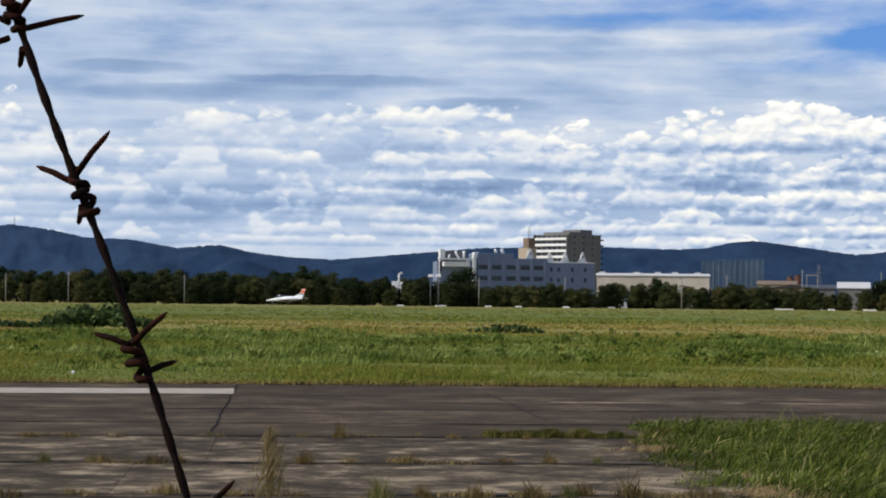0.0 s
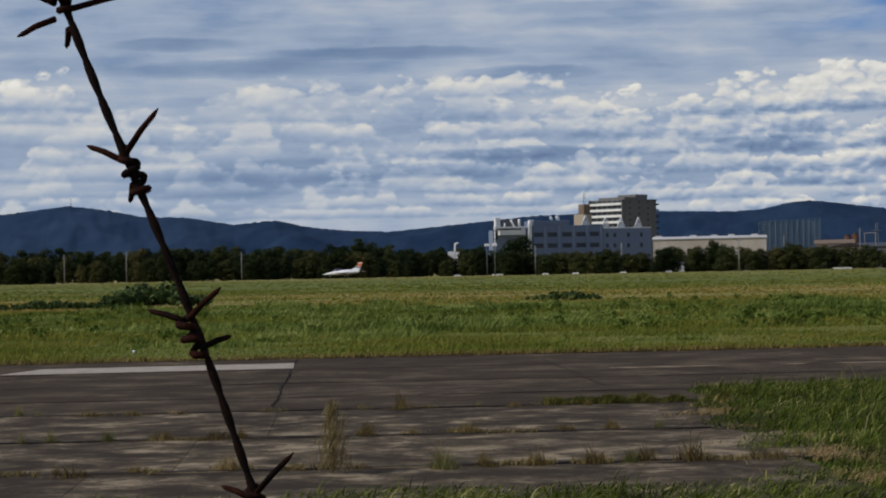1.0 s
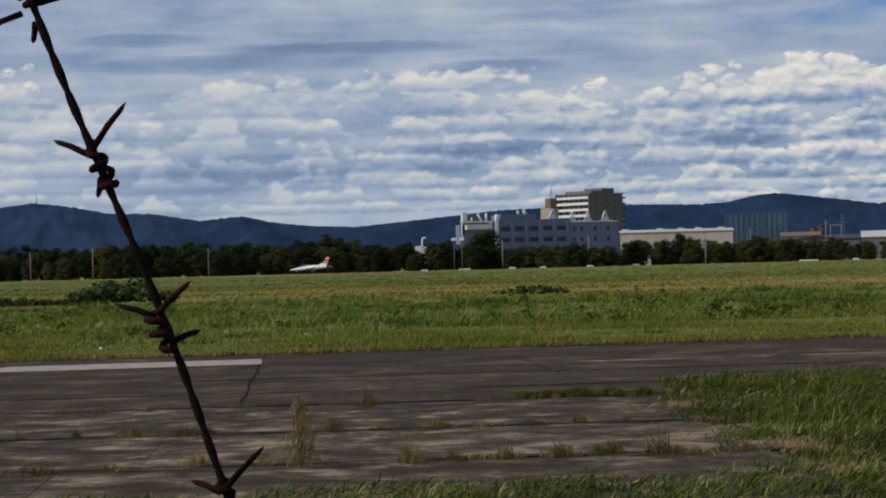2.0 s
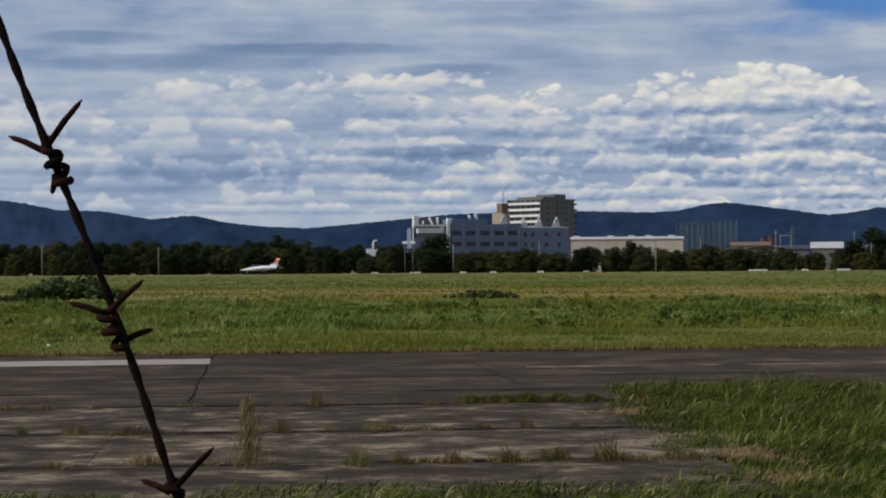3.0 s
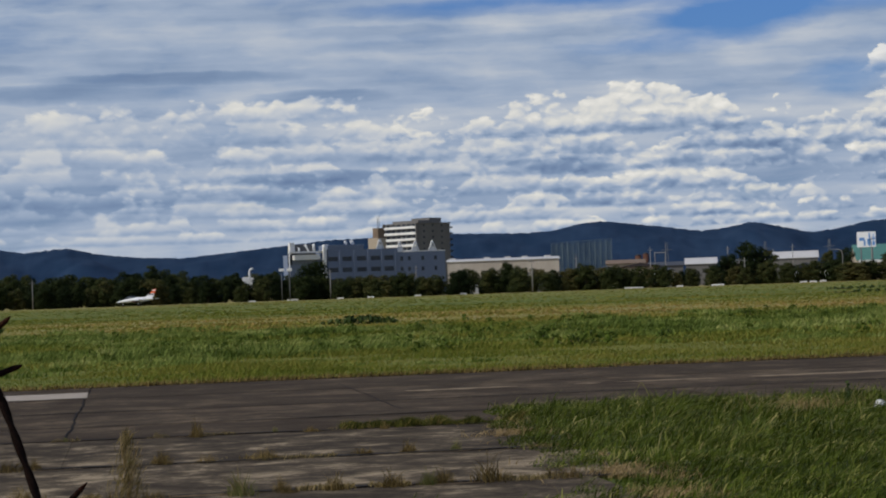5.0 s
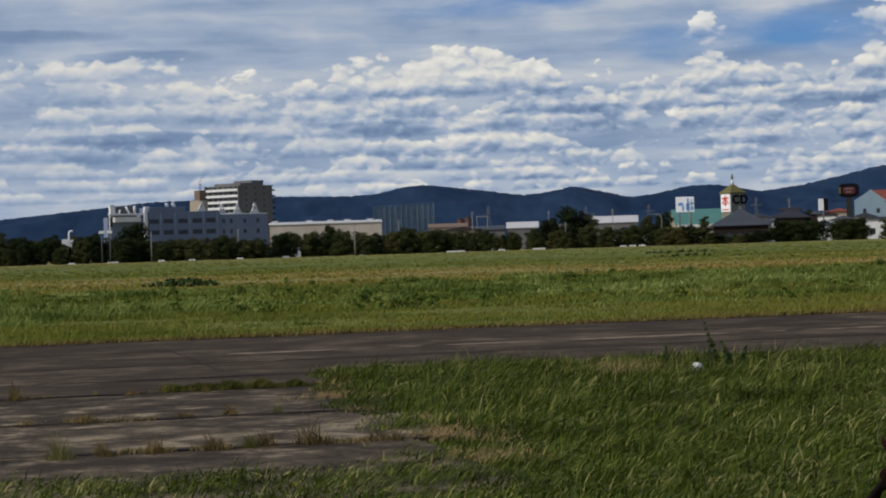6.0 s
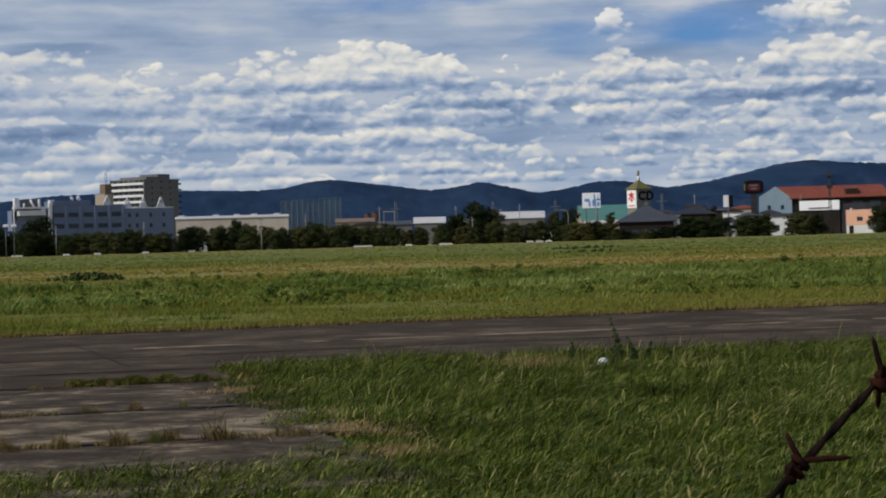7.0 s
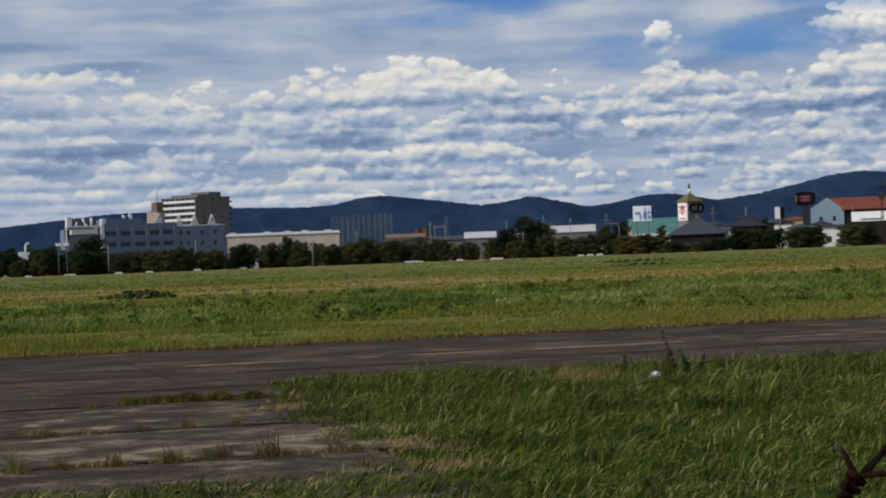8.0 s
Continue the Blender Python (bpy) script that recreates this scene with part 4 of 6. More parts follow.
    ob = new("verge_fringe", mesh_from_arrays("verge_fringe", v, f, MAT_TUFT))
    tagged(ob, "ragged brown grass fringe along the taxiway edge", "grass", kind="stuff")
    # straw and dead thatch at the corner of the meadow
    spots = []
    while len(spots) < 2600:
        x, y = rng.uniform(1.2, 4.2), rng.uniform(16.8, 27.8)
        edge = 1.9 + max(0.0, (24 - y) * 0.08)
        if abs(x - edge) < abs(rng.normal(0, 0.32)) and noise.noise(Vector((x * 1.3, y * 0.9, 8.0))) > 0.12:
            spots.append((x, y))
    spots += [(5.75 + rng.normal(0, 0.42), 27.6 + rng.normal(0, 0.5)) for _ in range(900)]
    xy = np.array(spots)
    v, f = blades(rng, xy, rng.uniform(0.05, 0.17, len(xy)) * np.where(xy[:, 1] > 26.2, np.where(xy[:, 0] > 4.6, 1.9, 0.8), 1.0), rng.uniform(0.006, 0.012, len(xy)), 1.4, 0.5)
    ob = new("dead_thatch", mesh_from_arrays("dead_thatch", v, f, MAT_DRY))
    tagged(ob, "bleached straw-coloured dead grass at the edge of the paving", "dead grass", kind="stuff")


# tar of joints and cracks, also the painted shade line at the verge
MAT_TAR_OR_SHADE = tinted("joint_tar_or_verge_shade", (0.014, 0.013, 0.013), (0.035, 0.032, 0.030), 4.0, 0.85, 0.2)
MAT_DRY = leafy("dead_grass", [(0.0, (0.13, 0.095, 0.036)), (0.5, (0.30, 0.21, 0.09)), (1.0, (0.48, 0.36, 0.18))], patch=0.9)
MAT_JOINT = leafy("joint_blades", [(0.0, (0.025, 0.030, 0.006)), (0.5, (0.07, 0.078, 0.014)), (0.85, (0.14, 0.125, 0.03)), (1.0, (0.28, 0.2, 0.07))], patch=1.2, patch_amount=0.7, own=0.9, gloss=0.05)
MAT_STRAW = leafy("straw_leaves", [(0.0, (0.07, 0.06, 0.02)), (0.5, (0.18, 0.135, 0.05)), (1.0, (0.36, 0.27, 0.12))], patch=0.9, own=0.9)
MAT_TUFT = leafy("tuft_stalks", [(0.0, (0.040, 0.030, 0.010)), (0.5, (0.155, 0.105, 0.032)), (1.0, (0.34, 0.245, 0.09))], patch=0.9, own=0.9)
MAT_SOIL = tinted("washed_soil", (0.12, 0.085, 0.05), (0.28, 0.21, 0.13), 5.0, 0.95, 0.4)
MAT_FADED = tinted("faded_line_paint", (0.17, 0.13, 0.085), (0.34, 0.27, 0.18), 2.5, 0.85, 0.2)
build_seals()
build_weeds()


def build_bush(name, rng, m, lumps, label, size=0.16, per=420, mat=None):
    root = thing(name, m, label, "bush")
    for k, (x, y, z, r) in enumerate(lumps[:5]):
        part("stem", tube([(x * 0.6, y * 0.6, 0), (x * 0.8, y * 0.8, z * 0.6), (x, y, z + r * 0.3)], [0.03, 0.02, 0.008], 5), MAT_BARK, root)
    v, f = leaf_cloud(rng, lumps, per, size)
    v[:, 2] = np.abs(v[:, 2])
    ob = new("foliage", mesh_from_arrays("foliage", v, f, mat or MAT_BUSH))
    ob.parent = root
    return root


def build_bushes():
    rng = np.random.default_rng(51)

    def row(n, w, h, depth):
        out = []
        for k in range(n):
            x = (k / max(1, n - 1) - 0.5) * w
            hh = h * rng.uniform(0.55, 1.0) * (1 - 0.5 * abs(2 * x / w) ** 2)
            out.append((x, rng.uniform(-depth, depth), hh * 0.55, hh * 0.55))
        return out
    build_bush("bush", rng, pose(-21.6, 116.5, -0.03), row(16, 5.4, 1.55, 0.8), "dense dark green bush in the grass")
    build_bush("bush", rng, pose(-26.4, 114.0, -0.03), row(34, 7.2, 0.6, 0.8), "low dark green bramble in the grass", per=600)
    build_bush("bush", rng, pose(0.75, 114.5, -0.03), row(9, 2.8, 0.8, 0.4), "small dark weed thicket in the grass", 0.17, 260)
    build_bush("bush", rng, pose(-0.95, 114.5, -0.03), row(4, 1.3, 0.6, 0.3), "small dark weed thicket in the grass", 0.16, 280)
    build_bush("bush", rng, pose(6.4, 60.5, -0.03), row(6, 1.3, 0.5, 0.3), "dark green tall weeds in the field", 0.10, 420, MAT_CLUMP)
    build_bush("bush", rng, pose(50.0, 210.0, -0.03), row(14, 6.0, 0.35, 1.0), "low dark scrub far out in the field", 0.14, 700)
    build_bush("bush", rng, pose(63.0, 265.0, -0.03), row(18, 9.0, 0.45, 1.2), "low dark scrub far out in the field", 0.16, 600)
    for k in range(26):
        y = rng.uniform(62, 108)
        x = rng.uniform(-0.22, 0.36) * y
        build_bush("bush", rng, pose(x, y, -0.03), row(4, rng.uniform(0.5, 1.6), rng.uniform(0.25, 0.48), 0.2), "small clump of green weeds in the field", 0.06, 1400, MAT_CLUMP)


MAT_CLUMP = leafy("clump_leaves", [(0.0, (0.03, 0.052, 0.008)), (0.6, (0.08, 0.118, 0.018)), (1.0, (0.16, 0.19, 0.035))], patch=0.5, own=0.9, gloss=0.04)
build_bushes()


def build_field_clumps():
    """Rank weeds in loose drifts over the nearer field: tussocks of upright blades."""
    rng = np.random.default_rng(55)
    xy, hs, ws = [], [], []
    count = 0
    while count < 2700:
        y = rng.uniform(50, 128)
        x = rng.uniform(-0.27, 0.40) * y
        reach = 104 + 22 * noise.noise(Vector((x * 0.05, 4.0, 2.0))) + 14 * noise.noise(Vector((x * 0.3, 1.0, 9.0)))
        drift = noise.noise(Vector((x * 0.10, y * 0.10, 6.0))) + 0.6 * noise.noise(Vector((x * 0.4, y * 0.25, 1.0)))
        if y > reach + rng.normal(0, 5) or drift < (0.25 if y < 60 else -0.12) + rng.normal(0, 0.12):
            continue
        count += 1
        size = rng.uniform(0.5, 1.0) * (1.0 + 0.9 * max(0.0, drift))
        n = int(44 * size)
        tall = (0.18 if y < 60 else 0.28) * size * rng.uniform(0.6, 1.25)
        at = np.array([x, y]) + rng.normal(0, 0.17 * size, (n, 2)) * np.array([1.6, 1.0])
        xy.append(at)
        hs.append(tall * rng.uniform(0.5, 1.1, n))
        ws.append(rng.uniform(0.03, 0.085, n) * y / 75)
    xy, hs, ws = np.concatenate(xy), np.concatenate(hs), np.concatenate(ws)
    v, f = blades(rng, xy, hs, ws, 0.9, 0.25, wind=(0.35, 0.0), seg=2)
    lumps = []
    while len(lumps) < 260:
        y = rng.uniform(56, 112)
        x = rng.uniform(-0.27, 0.40) * y
        if noise.noise(Vector((x * 0.16, y * 0.22, 6.0))) + 0.5 * noise.noise(Vector((x * 0.7, y * 0.7, 1.0))) > 0.08:
            r = rng.uniform(0.10, 0.24)
            lumps.append((x, y, r * 0.8, r))
    lv, lf = leaf_cloud(rng, lumps, 700, 0.07)
    lv[:, 2] = np.maximum(lv[:, 2], -0.02)
    ob = new("broadleaf_weeds", mesh_from_arrays("broadleaf_weeds", lv, lf, MAT_CLUMP))
    tagged(ob, "scattered dark broad-leaved weeds across the field", "weeds", kind="stuff")
    ob = new("field_weeds", mesh_from_arrays("field_weeds", v, f, MAT_RANK))
    tagged(ob, "drifts of rank green weeds across the field", "weeds", kind="stuff")


# strong tone patches: the clumps' light and shade is put into their colour
MAT_RANK = leafy("rank_weeds", [(0.0, (0.042, 0.064, 0.009)), (0.35, (0.112, 0.156, 0.030)), (0.75, (0.215, 0.255, 0.062)), (1.0, (0.38, 0.38, 0.13))], patch=0.16, patch_amount=0.8, flat=(1.0, 0.6, 0.4), own=0.5, gloss=0.05, clump=0.9)
build_field_clumps()


def build_ball_and_weeds():
    bm = bmesh.new()
    bmesh.ops.create_uvsphere(bm, u_segments=20, v_segments=12, radius=0.075)
    bmesh.ops.scale(bm, vec=(1, 1, 0.92), verts=bm.verts)
    for f in bm.faces:
        f.smooth = True
    ob = new("ball", mesh_of("ball", bm, MAT_WHITE))
    ob.matrix_world = pose(6.55, 26.9, 0.06)
    tagged(ob, "small white ball lying in the long grass", "ball")
    bm = bmesh.new()
    bmesh.ops.create_icosphere(bm, subdivisions=2, radius=0.04)
    for w in bm.verts:
        w.co *= 1 + 0.25 * noise.noise(w.co * 14)
    ob = new("stone", mesh_of("stone", bm, MAT_WHITE))
    ob.matrix_world = pose(-9.5, 48.2, 0.02)
    tagged(ob, "small white stone in the grass beyond the taxiway", "stone")
    rng = np.random.default_rng(61)
    for x, y, h, lean in ((7.0, 27.6, 0.62, -0.16), (6.3, 27.5, 0.36, -0.02), (7.25, 27.8, 0.36, -0.14), (7.3, 27.6, 0.30, 0.08), (6.75, 27.3, 0.26, 0.10)):
        root = thing("dock_weed", pose(x, y, -0.03), "dark stalky weed with seed heads in the long grass", "weed", "stalky weeds by the ball")
        part("stem", tube([(0, 0, 0), (lean * 0.4, 0, h * 0.5), (lean, 0, h)], [0.008, 0.006, 0.003], 6), MAT_BROWNSTEM, root)
        lumps = [(lean * u, 0.0, h * u, 0.022 + 0.050 * (1 - u) * rng.uniform(0.4, 1.3)) for u in np.linspace(0.3, 1.0, 7)]
        v, f = leaf_cloud(rng, lumps, 9000, 0.028)
        ob = new("leaves", mesh_from_arrays("leaves", v, f, MAT_BUSH))
        ob.parent = root


MAT_BROWNSTEM = tinted("weed_stem", (0.06, 0.04, 0.025), (0.12, 0.08, 0.05), 8.0, 0.8, 0.1)
build_ball_and_weeds()


# ---- barbed wire ----
def build_wire():
    """Two slanting strands of rusty barbed wire that meet below the view and run to the ground."""
    Y = 1.2

    def strand_line(foot, top, knots, n_twist, name, label, prongs):
        low = Vector((foot, Y, 1.157))
        root = thing(name, Matrix.Translation((low.x, Y, -0.03)), label, "barbed wire", "strands of the barbed wire fence")
        inv = root.matrix_world.inverted()
        a0, b0 = Vector((low.x, Y, -0.03)), low
        t0 = Vector((top[0], Y, top[1]))
        run = (t0 - b0)
        d = run.normalized()
        s1 = d.cross(Vector((0, 1, 0))).normalized()
        s2 = Vector((0, 1, 0))
        for ph in (0.0, math.pi):
            pts = [inv @ (a0 + Vector((0.0012 * math.cos(ph), 0.0012 * math.sin(ph), 0)))]
            n = 160
            for k in range(n + 1):
                u = k / n
                w = ph + u * n_twist * math.tau
                wob = s1 * 0.0018 * math.sin(u * 23) + s2 * 0.001 * math.sin(u * 31)
                pts.append(inv @ (b0 + run * u + wob + (s1 * math.cos(w) + s2 * math.sin(w)) * 0.0009))
            part("strand", tube(pts, 0.0018, 7), MAT_WIRE, root)
        for (kx, kz, lx, lz), tips in zip(knots, prongs):
            c0, c1 = Vector((kx, Y, kz)), Vector((lx, Y, lz))
            barb = None
            ax = (c1 - c0)
            an = ax.normalized()
            r1 = an.cross(Vector((0, 1, 0))).normalized()
            pts = []
            for k in range(61):
                u = k / 60
                w = u * 4.2 * math.tau
                rr = 0.0037 + 0.0013 * math.sin(u * 13 + kx * 90)
                pts.append(inv @ (c0 + ax * (u + 0.12 * math.sin(u * 11 + kz * 70)) + (r1 * math.cos(w) + Vector((0, 1, 0)) * math.sin(w)) * rr))
            barb = part("barb", tube(pts, 0.0022, 6), MAT_RUST, root, "rust-red barb coiled round the strand")
            for k, (bx, bz, tx, tz) in enumerate(tips):
                dy = -0.006 if k % 2 else 0.005
                p0, p1 = Vector((bx, Y, bz)), Vector((tx, Y + dy * 2, tz))
                mid = (p0 + p1) / 2 + Vector((0, dy * 0.3, 0.0006))
                part("prong", tube([inv @ p0, inv @ mid, inv @ (p0 + (p1 - p0) * 0.86), inv @ p1], [0.0019, 0.0018, 0.0015, 0.0004], 7), MAT_RUST, barb)
    dx, dz = 0.0345, -0.0879
    k1, k2, k3 = (-0.2755, 1.8696, -0.2713, 1.850), (-0.2391, 1.769, -0.229, 1.7489), (-0.2056, 1.6755, -0.1995, 1.6566)
    k0 = (k1[0] - dx, k1[1] - dz, k1[2] - dx, k1[3] - dz)
    k4 = (-0.171, 1.580, -0.163, 1.560)
    p1 = [(-0.2665, 1.8513, -0.2364, 1.860), (-0.2765, 1.8457, -0.2952, 1.8349), (-0.276, 1.866, -0.2935, 1.884), (-0.275, 1.867, -0.2577, 1.887)]
    p2 = [(-0.2420, 1.7665, -0.2621, 1.775), (-0.2380, 1.7695, -0.217, 1.7934), (-0.2345, 1.752, -0.238, 1.7424)]
    p3 = [(-0.2065, 1.675, -0.2291, 1.6817), (-0.2045, 1.6762, -0.1839, 1.6939), (-0.1975, 1.660, -0.1819, 1.6665)]
    p4 = [(-0.172, 1.5761, -0.1893, 1.5822), (-0.170, 1.577, -0.1456, 1.6021), (-0.164, 1.562, -0.150, 1.569)]
    p0 = [(bx - dx, bz - dz, tx - dx, tz - dz) for bx, bz, tx, tz in p2]
    strand_line(-0.0126, (-0.419, 2.26), [k0, k1, k2, k3, k4], 26, "barbed_wire", "rusty dark barbed wire strand slanting close to the eye", [p0, p1, p2, p3, p4])
    r1 = (0.4072, 1.5655, 0.4005, 1.5555)
    r2 = (0.4610, 1.6130, 0.4555, 1.6060)
    q1 = [(0.4065, 1.5670, 0.4024, 1.5813), (0.4075, 1.5655, 0.4340, 1.5676), (0.3985, 1.5545, 0.3981, 1.5431), (0.401, 1.558, 0.3975, 1.5640)]
    q2 = [(0.4590, 1.6120, 0.4569, 1.6351), (0.4580, 1.6105, 0.4543, 1.6198), (0.4570, 1.6080, 0.4587, 1.5933), (0.461, 1.612, 0.488, 1.620)]
    strand_line(-0.040, (0.8038, 1.9250), [r1, r2], 28, "barbed_wire", "rust-brown barbed wire strand rising over the long grass", [q1, q2])


build_wire()


# ---- buildings beyond the field ----
def facade(x0, x1, z0, z1, holes, y0=0.0, depth=0.35):
    """A wall with real openings: holes are (x0, x1, z0, z1)."""
    bm = bmesh.new()
    xs = sorted({x0, x1, *(h[0] for h in holes), *(h[1] for h in holes)})
    zs = sorted({z0, z1, *(h[2] for h in holes), *(h[3] for h in holes)})
    for a0, a1 in zip(xs, xs[1:]):
        run = None
        for b0, b1 in zip(zs, zs[1:]):
            cx, cz = (a0 + a1) / 2, (b0 + b1) / 2
            if any(h[0] < cx < h[1] and h[2] < cz < h[3] for h in holes):
                if run:
                    box(a0, a1, y0, y0 + depth, run[0], run[1], 0, bm)
                run = None
            else:
                run = (run[0], b1) if run else (b0, b1)
        if run:
            box(a0, a1, y0, y0 + depth, run[0], run[1], 0, bm)
    bmesh.ops.remove_doubles(bm, verts=bm.verts, dist=0.001)
    return bm


def window(parent, x0, x1, z0, z1, y=0.18, bars=1, frame_mat=None):
    ob = part("window", box(x0, x1, y, y + 0.05, z0, z1), MAT_GLASS, parent)
    bm = box(x0, x1, y - 0.06, y - 0.003, z0, z0 + 0.1)
    for k in range(1, bars + 1):
        c = x0 + (x1 - x0) * k / (bars + 1)
        box(c - 0.06, c + 0.06, y - 0.06, y - 0.003, z0 + 0.1, z1, 0, bm)
    part("frame", bm, frame_mat or MAT_STEEL, ob)
    return ob


def build_institute():
    d = 760
    root = thing("institute_building", facing(0.45, d, 22) @ Matrix.Diagonal((1.06, 1, 1, 1)), "blue-grey rendered four-storey building with white roof fixtures", "building")
    holes = [(c - 1.7, c + 1.7, z, z + 1.55) for c in (-12.1, -7.2, -2.1, 2.9, 7.7) for z in (12.75, 8.9, 5.0)]
    holes_r = [(c - 0.5, c + 0.5, z, z + 1.5) for c in (12.5, 15.2, 20.1, 24.8) for z in (12.3, 8.6, 5.0)]
    part("wall", facade(-13.9, 10.9, 0, 16.7, holes), MAT_BLUEGREY, root)
    part("wall", facade(10.93, 28.3, 0, 15.4, holes_r, 0.5), MAT_BLUEGREY, root)
    part("wall", box(-13.9, 10.9, 0.36, 18, 0, 16.4), MAT_BLUEGREY, root)
    part("wall", box(10.93, 28.3, 0.86, 17, 0, 15.1), MAT_BLUEGREY, root)
    part("parapet", box(-13.9, -1.2, 0.02, 9, 16.72, 18.4, 0.05), MAT_BLUEGREY, root)
    part("parapet", box(10.93, 28.3, 0.45, 0.85, 15.42, 15.75, 0.03), MAT_WHITE, root)
    for h in holes:
        window(root, *h, bars=2, frame_mat=MAT_DARKSTEEL)
    for h in holes_r:
        window(root, *h, y=0.68)
    for x in (-9.65, -4.6, 0.4, 5.3, 10.2):
        part("pilaster", box(x - 0.35, x + 0.35, -0.22, -0.003, 0, 16.4, 0.03), MAT_BLUEGREY, root)
    # the open wing under a white roof beam
    part("wing_wall", box(-26.8, -13.93, 3.5, 8, 0, 15.3), MAT_BLUEGREY, root)
    part("wing_block", box(-25.0, -16.5, 4.5, 8, 15.32, 19.0, 0.05), MAT_GREYTILE_OR_SHADE, root)
    part("roof_beam", box(-27.4, -14.6, 0.2, 1.4, 15.9, 16.5, 0.04), MAT_WHITE, root)
    part("wing_panel", box(-25.2, -16.3, 1.0, 3.4, 13.6, 15.3, 0.04), MAT_WHITE, root)
    part("wing_panel", box(-26.7, -25.3, 3.2, 3.48, 12.0, 15.3), MAT_GLASS, root)
    part("column", box(-15.6, -14.5, -0.2, 0.9, 0, 17.6, 0.04), MAT_WHITE, root)
    part("column", tube([(-27.2, 0.6, 0), (-27.2, 0.6, 15.9)], 0.16, 8), MAT_WHITE, root)
    part("pylon", box(-26.4, -24.7, 2.0, 3.6, 16.0, 19.6, 0.05), MAT_WHITE, root)
    part("strut", tube([(-21.4, 1.2, 18.9), (-20.2, 1.2, 16.5)], 0.35, 6), MAT_WHITE, root)
    part("strut", tube([(-18.4, 1.2, 16.5), (-18.4, 1.2, 19.1)], 0.4, 6), MAT_WHITE, root)
    part("strut", tube([(-23.6, 1.2, 16.5), (-23.4, 1.2, 17.8)], 0.3, 6), MAT_WHITE, root)
    part("roof_box", box(-14.8, -13.2, 1.0, 3.0, 16.75, 18.7, 0.05), MAT_WHITE, root)
    # white trusses like letter A on the roof
    for x, z in ((5.2, 16.72), (12.3, 15.76), (17.9, 15.76), (24.2, 15.76)):
        bm = tube([(x - 1.35, 1.6, z), (x, 1.6, z + 3.5)], 0.22, 6)
        tube([(x + 1.35, 1.6, z), (x, 1.6, z + 3.5)], 0.22, 6, bm)
        tube([(x - 0.75, 1.6, z + 1.4), (x + 0.75, 1.6, z + 1.4)], 0.18, 6, bm)
        tube([(x, 3.2, z), (x, 1.6, z + 3.4)], 0.2, 6, bm)
        box(x - 1.0, x + 1.0, 1.7, 1.78, z, z + 1.5, 0, bm)
        part("roof_truss", bm, MAT_WHITE, root)
    for x, r in ((-6.9, 0.8), (-4.6, 1.0)):
        bm = bmesh.new()
        bmesh.ops.create_cone(bm, segments=16, radius1=r, radius2=0.15, depth=0.5, cap_ends=True)
        bmesh.ops.rotate(bm, cent=(0, 0, 0), matrix=Euler((radians(65), 0, radians(25))).to_matrix(), verts=bm.verts)
        bmesh.ops.translate(bm, vec=(x, 1.5, 19.3), verts=bm.verts)
        tube([(x, 1.7, 18.35), (x, 1.6, 19.3)], 0.1, 6, bm)
        part("dish", bm, MAT_WHITE, root)


def build_tower():
    d = 1350
    root = thing("apartment_tower", facing(1.82, d, 45), "tall pale concrete apartment block with white balcony bands", "building")
    H, storey, n = 45.5, 3.75, 12
    part("wall", box(0, 28, 0, 30, 0, H - 2.4, 0), MAT_GREYTILE_OR_SHADE, root)
    part("roof", box(-0.5, 28.6, -0.5, 30.5, H - 2.38, H - 1.7, 0.05), MAT_GREYTILE_OR_SHADE, root)
    part("penthouse", box(16, 26.5, 6, 22, H - 1.68, H + 1.6, 0.05), MAT_GREYTILE_OR_SHADE, root)
    part("penthouse", box(3, 15, 3, 26, H - 1.68, H - 0.2, 0.05), MAT_GREYTILE_OR_SHADE, root)
    for k in range(1, n):
        z = k * storey - 1.0
        if z > H - 4:
            continue
        part("balcony", box(-1.7, -0.01, 1.2, 29.5, z, z + 1.45, 0.04), MAT_WHITE, root)
        part("balcony_floor", box(28.01, 31.2, 0.6, 28.5, z, z + 1.0, 0.03), MAT_DARKSTEEL, root)
        part("string_course", box(0.3, 27.8, -0.14, -0.004, z + 0.2, z + 0.5), MAT_GREYTILE_OR_SHADE, root)
        for j in range(6):
            y0 = 2.2 + j * 4.6
            part("window", box(-0.09, -0.006, y0, y0 + 3.2, z + 1.5, z + 3.3), MAT_GLASS, root)
        for j in range(3):
            x0 = 4 + j * 8.0
            part("window", box(x0, x0 + 1.4, -0.09, -0.006, z + 1.3, z + 2.5), MAT_GLASS, root)
    for y in (0.6, 29.9):
        part("fin", box(-1.9, -0.01, y - 0.35, y + 0.35, 0, H - 1.72, 0.03), MAT_GREYTILE_OR_SHADE, root)
    ann = thing("annex_block", facing(0.74, 1330, 45), "beige lift tower with a dark plant room and aerial", "building")
    part("wall", box(0, 7, 0, 8.5, 0, 34.5, 0.05), MAT_BEIGE, ann)
    part("plant_room", box(0.8, 6.2, 0.5, 5.2, 34.52, 40.6, 0.05), MAT_PENTHOUSE, ann)
    for x, z in ((2.2, 47.5), (3.6, 48.5)):
        part("aerial", tube([(x, 2, 40.6), (x, 2, z)], 0.14, 5), MAT_STEEL, ann)
    part("aerial_ring", tube([(1.6, 2, 44.4), (4.4, 2, 44.4)], 0.12, 5), MAT_STEEL, ann)


